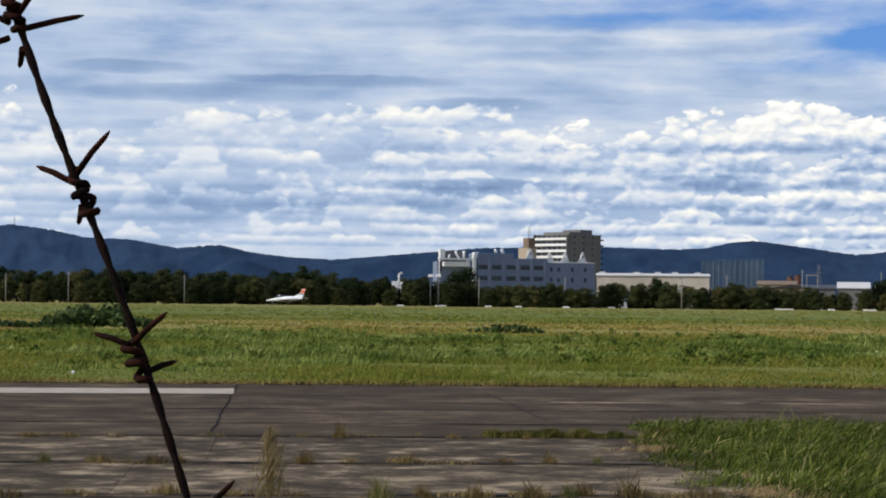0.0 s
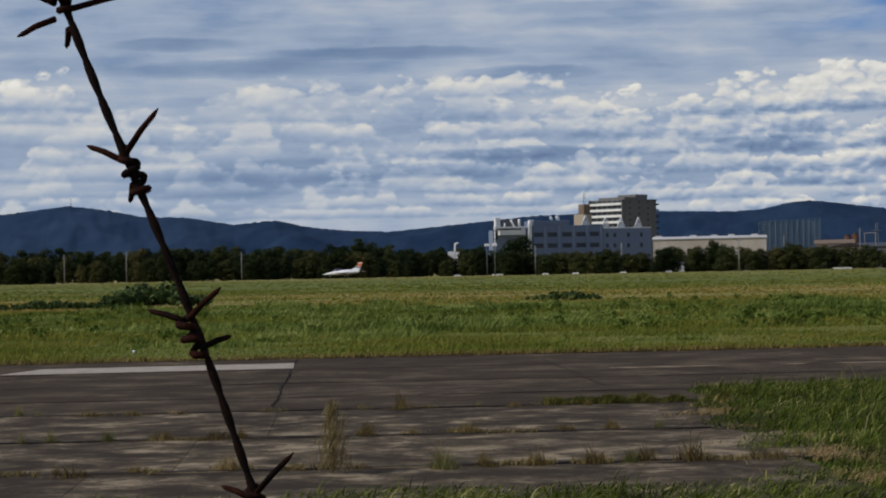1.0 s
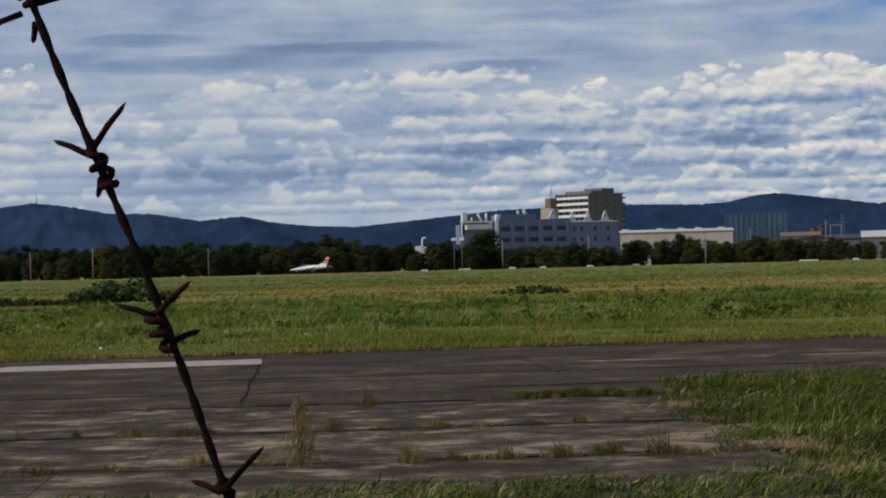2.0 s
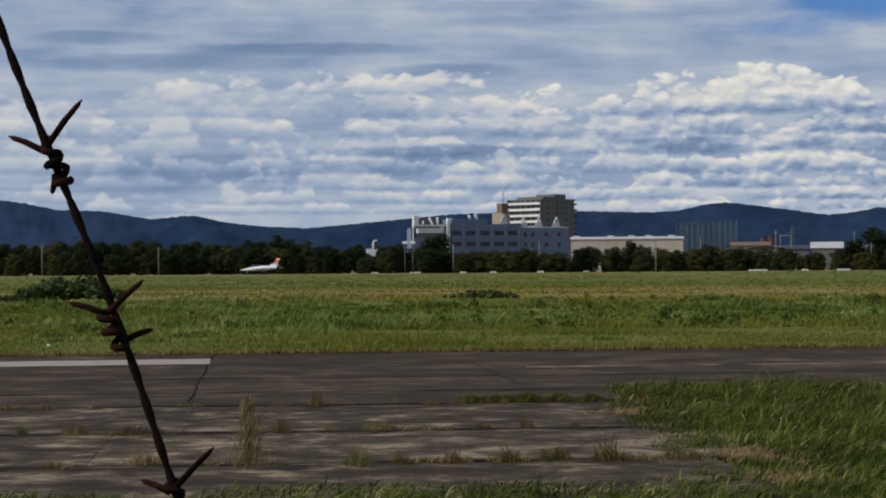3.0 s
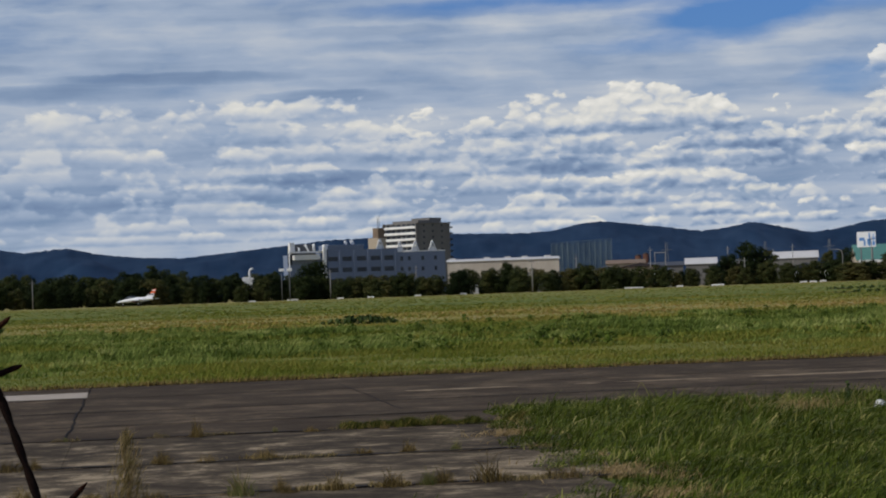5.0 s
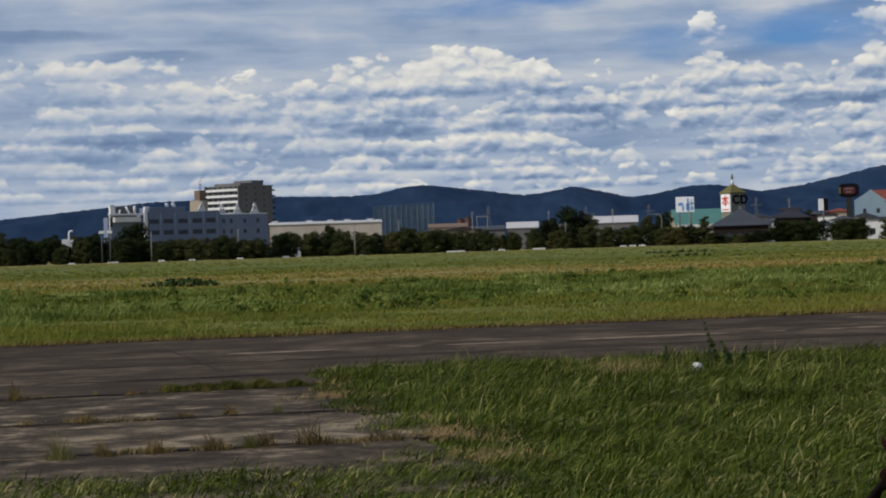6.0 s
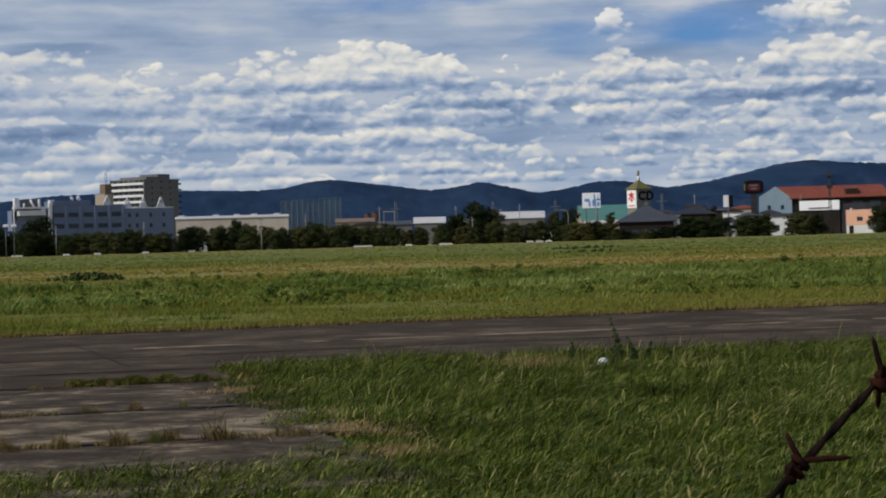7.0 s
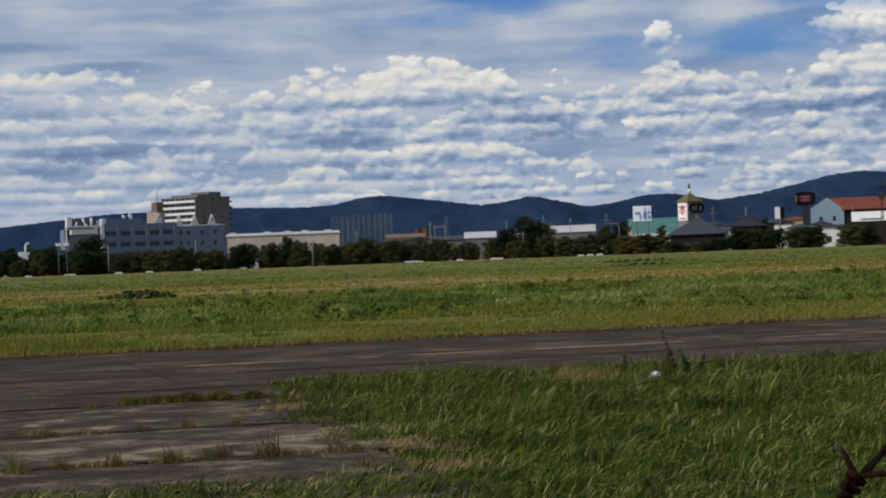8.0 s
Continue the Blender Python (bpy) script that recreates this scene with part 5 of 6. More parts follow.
def shed(name, az0, az1, el_top, d, wall, roof, label, depth=16.0, rise=1.2, el_eave=None, turn=0.0, doors=0):
    """A long low hall with a shallow pitched roof."""
    az = (az0 + az1) / 2
    w = d * math.tan(radians((az1 - az0) / 2))
    top = height_at(el_top, d)
    eave = height_at(el_eave, d) if el_eave is not None else top - rise
    root = thing(name, facing(az, d, turn), label, "building")
    part("wall", box(-w, w, 0, depth, 0, eave), wall, root)
    bm = bmesh.new()
    o = 0.4
    v = [bm.verts.new(c) for c in ((-w - o, -o, eave), (w + o, -o, eave), (w + o, depth / 2, top), (-w - o, depth / 2, top), (w + o, depth + o, eave), (-w - o, depth + o, eave))]
    low = [bm.verts.new((p.co.x, p.co.y, p.co.z - 0.18)) for p in v]
    for q in ((0, 1, 2, 3), (3, 2, 4, 5)):
        bm.faces.new([v[i] for i in q])
        bm.faces.new([low[i] for i in q[::-1]])
    for a0, b0 in ((0, 1), (1, 2), (2, 4), (4, 5), (5, 3), (3, 0)):
        bm.faces.new((v[b0], v[a0], low[a0], low[b0]))
    bmesh.ops.recalc_face_normals(bm, faces=bm.faces)
    bmesh.ops.translate(bm, vec=(0, 0, 0.19), verts=bm.verts)
    part("roof", bm, roof, root)
    for s in (0, 1):
        x = w - 0.3 if s else -w
        part("gable", prism_x(x, x + 0.3, [(0, eave), (depth, eave), (depth / 2, top)]), wall, root)
    for k in range(doors):
        c = -w + (k + 0.5) * 2 * w / doors
        part("door", box(c - 1.6, c + 1.6, -0.08, -0.004, 0, min(3.0, eave * 0.7)), MAT_STEEL, root)
    return root


def prism_x(x0, x1, outline):
    """An outline in y and z drawn out along x."""
    bm = bmesh.new()
    a0 = [bm.verts.new((x0, y, z)) for y, z in outline]
    b0 = [bm.verts.new((x1, y, z)) for y, z in outline]
    bm.faces.new(a0)
    bm.faces.new(b0[::-1])
    for i in range(len(outline)):
        j = (i + 1) % len(outline)
        bm.faces.new((a0[j], a0[i], b0[i], b0[j]))
    bmesh.ops.recalc_face_normals(bm, faces=bm.faces)
    return bm


def hip_roof(x0, x1, y0, y1, z0, z1, thick=0.25):
    bm = bmesh.new()
    c = ((x0 + x1) / 2, (y0 + y1) / 2)
    b = [bm.verts.new(p) for p in ((x0, y0, z0), (x1, y0, z0), (x1, y1, z0), (x0, y1, z0))]
    l = [bm.verts.new((p.co.x, p.co.y, z0 - thick)) for p in b]
    t = bm.verts.new((*c, z1))
    for i in range(4):
        j = (i + 1) % 4
        bm.faces.new((b[i], b[j], t))
        bm.faces.new((l[i], l[j], b[j], b[i]))
    bm.faces.new(l[::-1])
    return bm


def letters(text, height, mat, parent, m, name="letter"):
    """Each character a flat solid of the built-in font, as a mesh of its own."""
    x = 0.0
    for ch in text:
        cu = bpy.data.curves.new("letter_outline", "FONT")
        cu.body, cu.size, cu.extrude, cu.offset = ch, height / 0.72, 0.06, 0.055 * height
        tmp = bpy.data.objects.new("letter_outline", cu)
        me = bpy.data.meshes.new_from_object(tmp)
        bpy.data.objects.remove(tmp)
        me.materials.clear()
        me.materials.append(mat)
        ob = new(name, me)
        ob.parent = parent
        ob.matrix_basis = m @ Matrix.Translation((x, 0, 0)) @ Euler((radians(90), 0, 0)).to_matrix().to_4x4()
        x += max(v.co.x for v in me.vertices) + 0.12 * height


def build_bookshop():
    d = 650
    k = d * math.tan(radians(1))
    root = thing("shop_tower", facing(14.70, d, 36), "square sign tower with an olive pyramid roof and white finial", "sign tower")
    z0, z1 = height_at(0.55, d), height_at(1.15, d)
    part("wall", box(0, 4.9, 0, 4.9, 0, z1, 0.04), MAT_BEIGEDARK, root)
    part("roof", hip_roof(-0.45, 5.35, -0.45, 5.35, z1 + 0.28, height_at(1.42, d)), MAT_OLIVE, root)
    zt = height_at(1.40, d)
    fin = part("finial", tube([(2.45, 2.45, zt - 0.2), (2.45, 2.45, zt + 0.5), (2.45, 2.45, zt + 1.3)], [0.55, 0.42, 0.36], 10), MAT_WHITE, root, "white round finial base")
    part("ornament", tube([(2.45, 2.45, zt + 1.3), (2.4, 2.45, zt + 1.7), (2.5, 2.45, zt + 2.2), (2.45, 2.45, zt + 2.8), (2.45, 2.45, zt + 3.0)], [0.28, 0.42, 0.34, 0.24, 0.08], 10), MAT_OLIVE, fin)
    # white sign with one red character on the side turned to the left
    zs0, zs1 = height_at(0.67, d), height_at(1.14, d)
    sign = part("sign_panel", box(-0.22, -0.02, 0.15, 4.75, zs0, zs1, 0.02), MAT_BRIGHT, root, "white sign panel with a red character")
    cy, cz = 2.45, zs1 - 2.0

    def stroke(y0, za, y1, zb, w):
        dv = Vector((0, y1 - y0, zb - za)).normalized()
        nv = Vector((0, -dv.z, dv.y)) * w / 2
        bm = bmesh.new()
        fr = [Vector((-0.29, cy + y0, cz + za)) + nv, Vector((-0.29, cy + y0, cz + za)) - nv, Vector((-0.29, cy + y1, cz + zb)) - nv, Vector((-0.29, cy + y1, cz + zb)) + nv]
        f = [bm.verts.new(p) for p in fr]
        g = [bm.verts.new(p + Vector((0.06, 0, 0))) for p in fr]
        bm.faces.new(f)
        bm.faces.new(g[::-1])
        for i in range(4):
            j = (i + 1) % 4
            bm.faces.new((f[j], f[i], g[i], g[j]))
        bmesh.ops.recalc_face_normals(bm, faces=bm.faces)
        part("stroke", bm, MAT_RED, sign)
    for s in ((-1.5, 0.75, 1.5, 0.75, 0.5), (0, 1.5, 0, -1.6, 0.5), (0.1, 0.6, 1.5, -0.9, 0.45), (-0.1, 0.6, -1.5, -0.9, 0.45), (-0.7, -0.95, 0.7, -0.95, 0.4)):
        stroke(*s)
    bm = box(-0.285, -0.225, 1.0, 3.9, zs0 + 0.5, zs0 + 0.85)
    part("bar", bm, MAT_RED, sign)
    letters("CD", 2.6, MAT_BLACK, root, Matrix.Translation((0.45, -0.12, height_at(0.88, d))))
    # teal-roofed hall beside it
    hall = shed("shop_hall", 13.25, 14.62, 0.77, 668, MAT_BEIGE, MAT_TEAL, "shop hall with a teal metal roof and beige walls", 24, el_eave=0.36, turn=6)
    part("fascia", box(-7.6, 7.6, -0.75, -0.45, height_at(0.30, 668), height_at(0.37, 668)), MAT_WHITE, hall)
    # grey pyramid-roofed pavilion in front
    dp = 628
    pav = thing("pavilion", facing(14.93, dp), "brown pavilion with a grey pyramid roof", "building")
    w = dp * math.tan(radians(0.80))
    part("roof", hip_roof(-w, w, 0, 2 * w, height_at(0.32, dp), height_at(0.76, dp)), MAT_GREYROOF, pav)
    hl = [(-7.4 + 3.0 * q, -5.2 + 3.0 * q, 0.9, 2.9) for q in range(5)]
    part("wall", facade(-7.8, 7.8, 0, height_at(0.30, dp), hl, 0.8), MAT_BROWN, pav)
    part("wall", box(-7.8, 7.8, 1.2, 2 * w - 0.8, 0, height_at(0.28, dp)), MAT_BROWN, pav)
    for h in hl:
        window(pav, *h, y=0.95)
    part("chimney", box(-0.5, 0.5, w - 0.5, w + 0.5, height_at(0.74, dp), height_at(0.82, dp), 0.03), MAT_STEEL, pav)


def billboard(name, az0, az1, el0, el1, d, label, cat="billboard", legs=2):
    az = (az0 + az1) / 2
    w = d * math.tan(radians((az1 - az0) / 2))
    z0, z1 = height_at(el0, d), height_at(el1, d)
    root = thing(name, facing(az, d), label, cat)
    for i in range(legs):
        x = 0.0 if legs == 1 else (-0.6 + 1.2 * i) * w
        part("post", tube([(x, 0.35, 0), (x, 0.35, z0 + 0.4)], 0.22, 8), MAT_STEEL, root)
    return root, w, z0, z1


def build_signs():
    root, w, z0, z1 = billboard("billboard", 13.26, 13.74, 0.70, 1.10, 655, "white and blue billboard on steel posts beside the shop")
    face = part("panel", box(-w, w, 0, 0.3, z0, z1, 0.03), MAT_BRIGHT, root)
    h = z1 - z0
    for x0, x1, a0, a1 in ((0.1, 0.5, 0.15, 0.55), (0.25, 0.4, 0.05, 0.9), (0.62, 0.9, 0.1, 0.35), (0.6, 0.95, 0.5, 0.62), (-0.75, -0.2, 0.42, 0.62), (-0.3, -0.1, 0.1, 0.45), (0.7, 0.78, 0.35, 0.85)):
        part("bar", box(x0 * w, x1 * w, -0.05, -0.004, z0 + a0 * h, z0 + a1 * h), MAT_BLUE, face)
    root, w, z0, z1 = billboard("roadside_sign", 17.48, 18.01, 0.94, 1.30, 655, "rounded dark red and black roadside sign on a thick pole", "sign", 1)
    zc, hh = (z0 + z1) / 2, (z1 - z0) / 2

    def pill(sx, sz, y0, y1):
        pts = []
        for k in range(20):
            a0 = k / 20 * math.tau
            c, s = math.cos(a0), math.sin(a0)
            pts.append((math.copysign(abs(c) ** 0.5, c) * sx, zc + math.copysign(abs(s) ** 0.5, s) * sz))
        return prism(pts, y0, y1)
    part("panel", pill(w, hh, 0, 0.9), MAT_BLACK, root)
    red = part("panel_face", pill(w * 0.62, hh * 0.52, -0.08, -0.004), MAT_DARKRED, root, "dark red oval face")
    for a0, b0, c0 in ((-0.4, 0.4, 0.10), (-0.28, 0.28, -0.20)):
        part("bar", box(a0 * w, b0 * w, -0.14, -0.084, zc + c0 * hh * 1.5, zc + c0 * hh * 1.5 + 0.45), MAT_PALE, red)
    part("edge", box(-w * 0.97, -w * 0.80, -0.07, -0.004, zc - hh * 0.45, zc + hh * 0.5), MAT_OLIVE, root, "yellow-green edge strip")
    part("pole_casing", box(-0.9, 0.9, 0.1, 0.8, 0, z0 + 0.2, 0.03), MAT_DARK, root)
    root, w, z0, z1 = billboard("small_sign", 16.95, 17.2, 0.62, 0.93, 660, "small white and black sign board on a post", "sign", 1)
    part("panel", box(-w, w * 0.1, 0, 0.3, z0, z1, 0.02), MAT_WHITE, root)
    part("panel", box(w * 0.12, w, 0, 0.3, z0, z1, 0.02), MAT_BLACK, root)


def build_red_hall():
    d = 700
    k = d * math.tan(radians(1))
    root = thing("red_roof_hall", facing(18.3, d, 6), "large hall with a red metal roof and pale blue gable", "building")
    ridge, eave = height_at(1.12, d), height_at(0.85, d)
    part("gable_wall", prism([(-5.2, 0), (5.2, 0), (5.2, eave - 0.6), (0, ridge), (-5.2, eave)], -0.3, 0.2), MAT_PALEBLUE, root)
    part("wall", box(5.0, 36, 0.25, 20, 0, eave - 0.7), MAT_BROWN, root)
    bm = bmesh.new()
    v = [bm.verts.new(c) for c in ((4.6, -0.9, eave - 0.55), (37.0, -0.9, eave - 0.55), (35.0, 9, ridge), (0.3, 9, ridge))]
    lo = [bm.verts.new((q.co.x, q.co.y, q.co.z - 0.25)) for q in v]
    bm.faces.new(v)
    bm.faces.new(lo[::-1])
    for i in range(4):
        j = (i + 1) % 4
        bm.faces.new((v[j], v[i], lo[i], lo[j]))
    bmesh.ops.recalc_face_normals(bm, faces=bm.faces)
    roof = part("roof", bm, MAT_REDROOF, root)
    for q in range(1, 20):
        x = 4.8 + q * 1.6
        part("rib", tube([(x, -0.9, eave - 0.50), (x * 0.96 - 0.3, 9, ridge + 0.04)], 0.07, 4), MAT_REDROOF, roof)
    for q in range(5):
        x0 = 7.5 + q * 5.6
        part("window", box(x0, x0 + 3.4, 0.14, 0.246, eave - 4.0, eave - 2.0), MAT_GLASS, root)
    for x0, z0 in ((-2.6, 8.0), (1.6, 8.0), (-2.6, 4.0)):
        part("window", box(x0, x0 + 1.0, -0.4, -0.304, z0, z0 + 1.4), MAT_GLASS, root)
    part("dormer", box(22.5, 26.5, 1.0, 5.0, eave - 0.2, eave + 2.0, 0.04), MAT_BROWN, root)
    # white fascia store, low white wall building, salmon kiosk
    d2 = 632
    store = thing("white_store", facing(19.42, d2, -9), "store with a broad blank white fascia", "building")
    part("wall", box(-5.6, 5.8, 0.4, 12, 0, height_at(0.70, d2)), MAT_BROWN, store)
    fas = part("fascia", box(-5.7, 5.8, 0, 0.38, height_at(0.47, d2), height_at(0.72, d2), 0.03), MAT_BRIGHT, store)
    part("bar", box(-3.0, 3.0, -0.05, -0.004, height_at(0.50, d2), height_at(0.54, d2)), MAT_STEEL, fas)
    part("side_wing", box(5.85, 14.0, 1, 14, 0, height_at(0.62, d2), 0.05), MAT_DARKROOF, store)
    low = thing("low_white_house", facing(18.5, 625), "low flat-roofed white house behind clipped trees", "building")
    hl = [(-2.6, -1.2, 1.2, 3.0), (1.0, 2.6, 0.6, 3.2)]
    part("wall", facade(-3.6, 3.6, 0, 5.6, hl), MAT_WHITE, low)
    part("wall", box(-3.6, 3.6, 0.36, 8, 0, 5.5), MAT_WHITE, low)
    part("roof", box(-4.2, 4.2, -0.6, 8.4, 5.62, 6.2, 0.04), MAT_GREYROOF, low)
    for h in hl:
        window(low, *h)
    kio = thing("salmon_kiosk", facing(20.44, 618, -9), "salmon-pink flat box building with a pale base", "building")
    hl = [(-0.7, 0.9, 3.4, 4.6)]
    part("wall", facade(-3.75, 3.75, 2.3, 6.6, hl), MAT_SALMON, kio)
    part("wall", box(-3.75, 3.75, 0.36, 7, 2.3, 6.5), MAT_SALMON, kio)
    part("base", box(-3.7, 3.7, 0.06, 6.9, 0, 2.28), MAT_WHITE, kio)
    for h in hl:
        window(kio, *h)
    part("door", box(-2.9, -1.7, -0.02, 0.055, 0.05, 2.15), MAT_BROWN, kio)
    part("lamp", box(-2.6, -1.9, -0.25, -0.004, 6.62, 7.0, 0.03), MAT_WHITE, kio)


def build_houses():
    house = thing("tiled_house", facing(16.20, 655, -4), "house with a dark tiled roof and white walls", "building")
    zt, ze = height_at(0.68, 655), height_at(0.48, 655)
    part("wall", box(-4.4, 4.4, 0.6, 9, 0, ze - 0.2), MAT_BROWN, house)
    part("roof", hip_roof(-6.0, 6.0, 0, 9.6, ze, zt + 0.4), MAT_DARKROOF, house)
    part("ridge", box(-3.4, 3.4, 4.0, 5.6, zt - 0.5, zt + 0.55, 0.1), MAT_DARKROOF, house)
    part("porch", box(-7.0, -4.42, 1.0, 6, 0, ze - 2.0, 0.04), MAT_WHITE, house)
    part("porch_roof", box(-7.4, -4.42, 0.6, 6.4, ze - 1.98, ze - 1.4, 0.04), MAT_DARKROOF, house)
    for az, el, d, w, wall, roof, lab in ((15.55, 0.47, 640, 3.4, MAT_WHITE, MAT_GREYROOF, "small white house with a grey roof"), (17.05, 0.34, 628, 2.6, MAT_WHITE, MAT_DARKROOF, "small white garage behind trees"),
                                          (17.55, 0.46, 640, 3.4, MAT_WHITE, MAT_GREYROOF, "small white house with a grey roof"), (7.6, 0.50, 720, 6.0, MAT_BEIGE, MAT_BROWN, "low beige house with a brown roof"),
                                          (6.7, 0.45, 700, 3.2, MAT_WHITE, MAT_GREYROOF, "small white house with a grey roof"), (12.3, 0.30, 640, 3.0, MAT_WHITE, MAT_DARKROOF, "low white house among trees"),
                                          (4.45, 0.42, 690, 2.6, MAT_WHITE, MAT_DARKROOF, "small white shed among trees"), (11.9, 0.35, 650, 3.4, MAT_BROWN, MAT_DARKROOF, "brown house with a dark roof"),
                                          (8.2, 0.38, 690, 3.0, MAT_WHITE, MAT_GREYROOF, "small white house with a grey roof"),
                                          (15.35, 0.60, 760, 4.0, MAT_BEIGE, MAT_DARKROOF, "beige house with a dark roof"), (15.85, 0.56, 740, 3.4, MAT_WHITE, MAT_DARKROOF, "white house with a dark roof"),
                                          (16.75, 0.62, 770, 4.4, MAT_BROWN, MAT_GREYROOF, "brown house with a grey roof"), (17.15, 0.58, 750, 3.0, MAT_WHITE, MAT_BROWN, "white house with a brown roof"),
                                          (17.45, 0.66, 790, 4.2, MAT_BEIGE, MAT_REDROOF, "beige house with a red roof"), (13.0, 0.50, 700, 3.4, MAT_BEIGE, MAT_DARKROOF, "beige house with a dark roof"),
                                          (18.1, 0.52, 690, 3.0, MAT_WHITE, MAT_DARKROOF, "white house with a dark roof"), (10.1, 0.52, 740, 3.6, MAT_WHITE, MAT_GREYROOF, "small white house with a grey roof")):
        zt = height_at(el, d)
        root = thing("house", facing(az, d, -6), lab, "building", "small houses beyond the field")
        part("wall", box(-w, w, 0.4, 7, 0, zt - 1.2), wall, root)
        part("roof", hip_roof(-w - 0.5, w + 0.5, -0.1, 7.5, zt - 1.0, zt + 0.2), roof, root)
        part("window", box(-w * 0.55, -w * 0.1, 0.31, 0.396, zt * 0.35, zt * 0.35 + 1.1), MAT_GLASS, root)
        part("window", box(w * 0.2, w * 0.6, 0.31, 0.396, zt * 0.35, zt * 0.35 + 1.1), MAT_GLASS, root)


def build_poles():
    """Masts, lamp posts and power poles."""
    group = "poles beyond the field"
    for az, el, d, r in ((4.78, 0.72, 605, 0.14), (-0.55, 0.62, 612, 0.14), (-11.3, 0.66, 612, 0.12), (-12.9, 0.60, 615, 0.12), (-7.8, 0.62, 700, 0.12), (-8.3, 0.60, 630, 0.12), (5.95, 0.75, 700, 0.14),
                         (1.72, 0.65, 640, 0.14), (9.92, 0.86, 700, 0.12), (10.35, 0.55, 615, 0.12), (11.1, 0.75, 690, 0.12), (11.6, 0.85, 700, 0.12), (16.2, 0.98, 700, 0.14), (18.95, 0.9, 640, 0.12), (7.9, 0.9, 710, 0.13), (13.62, 0.98, 640, 0.12), (20.0, 0.62, 640, 0.12)):
        z = height_at(el, d)
        root = thing("power_pole", facing(az, d), "slim grey concrete pole", "pole", group)
        part("pole", tube([(0, 0, 0), (0, 0, z)], [r * 1.2, r * 0.8], 8), MAT_PALEPOLE, root)
        part("crossarm", box(-0.8, 0.8, -0.08, 0.08, z - 0.9, z - 0.72), MAT_STEEL, root)
    for az in (-1.83, -1.62):
        root = thing("floodlight", facing(az, 599), "floodlight with a white head on a slim pole", "lamp", "floodlights")
        z = height_at(0.62, 599)
        part("head", box(-0.7, 0.7, -0.4, 0.2, z, z + 0.75, 0.08), MAT_WHITE, root)
        part("pole", tube([(0, 0.3, 0), (0, 0.3, z + 0.3)], [0.13, 0.10], 8), MAT_STEEL, root)
        part("bracket", tube([(0, 0.3, z - 0.3), (0, 0.1, z + 0.2)], 0.08, 6), MAT_STEEL, root)
    # street lamp with a bent arm
    z = height_at(0.67, 606)
    root = thing("street_lamp", facing(12.88, 606), "grey street lamp with a curved arm", "lamp")
    part("pole", tube([(0, 0, 0), (0, 0, z - 1.4), (-0.25, 0, z - 0.4), (-1.0, 0, z), (-2.2, 0, z + 0.05)], [0.15, 0.11, 0.10, 0.09, 0.08], 8), MAT_PALEPOLE, root)
    part("lamp_head", box(-3.0, -2.0, -0.2, 0.2, z - 0.06, z + 0.16, 0.05), MAT_STEEL, root)
    # lattice masts
    for az, el, d, w in ((8.33, 1.02, 900, 1.3), (10.9, 0.95, 900, 1.0), (15.35, 1.02, 900, 0.9), (19.70, 1.50, 603, 0.42), (12.55, 0.95, 900, 0.9)):
        z = height_at(el, d)
        root = thing("lattice_mast", facing(az, d), "dark steel lattice mast", "mast", "lattice masts")
        for sx, sy in ((-1, -1), (1, -1), (1, 1), (-1, 1)):
            part("leg", tube([(sx * w, sy * w, 0), (sx * w * 0.25, sy * w * 0.25, z)], 0.12 if az > 19 else 0.10, 5), MAT_DARKSTEEL if az > 19 else MAT_STEEL, root)
        for k in range(1, 10):
            u = k / 10
            q = w * (1 - 0.75 * u)
            bm = tube([(-q, -q, z * u), (q, -q, z * (u + 0.07))], 0.06, 4)
            tube([(q, -q, z * u), (-q, -q, z * (u + 0.07))], 0.06, 4, bm)
            part("brace", bm, MAT_DARKSTEEL if az > 19 else MAT_STEEL, root)
        if az > 19:
            part("platform", box(-0.8, 0.8, -0.8, 0.8, z * 0.72, z * 0.72 + 1.2, 0.1), MAT_DARKSTEEL, root)
            part("platform", box(-0.9, 0.9, -0.9, 0.9, z * 0.90, z * 0.90 + 0.7, 0.1), MAT_DARK, root)
        else:
            part("arm", box(-2.2, 2.2, -0.15, 0.15, z * 0.82, z * 0.82 + 0.2), MAT_STEEL, root)
    # small mast on the hill top
    root = thing("hilltop_mast", Matrix.Translation(polar(-12.70, 4290, height_at(1.80, 4290))), "thin mast on a hill top", "mast")
    part("mast", tube([(0, 0, -6), (0, 0, 20)], [0.9, 0.5], 6), MAT_STEEL, root)


def build_range_net():
    d, az0, az1 = 900, 5.31, 6.89
    az = (az0 + az1) / 2
    w = d * math.tan(radians((az1 - az0) / 2))
    root = thing("range_net", facing(az, d, 0), "tall grey-green ball net between steel poles", "net")
    z0, zl, zr = 4.0, height_at(1.10, d), height_at(1.18, d)
    for k in range(12):
        x = -w + 2 * w * k / 11
        z = zl + (zr - zl) * k / 11
        part("pole", tube([(x, 0, 0), (x, 0, z)], [0.14, 0.10], 6), MAT_NET, root)
    bm = bmesh.new()
    n = 64
    for k in range(n + 1):
        x = -w + 2 * w * k / n
        box(x - 0.05, x + 0.05, 0.3, 0.36, z0, zl + (zr - zl) * k / n - 0.4, 0, bm)
    for k in range(30):
        z = z0 + (zl - 0.5 - z0) * k / 29
        box(-w, w, 0.37, 0.43, z - 0.05, z + 0.05, 0, bm)
    tagged(part("netting", bm, MAT_NET, root), kind="stuff")
    part("top_cable", tube([(-w, 0, zl), (w, 0, zr)], 0.08, 5), MAT_NET, root)


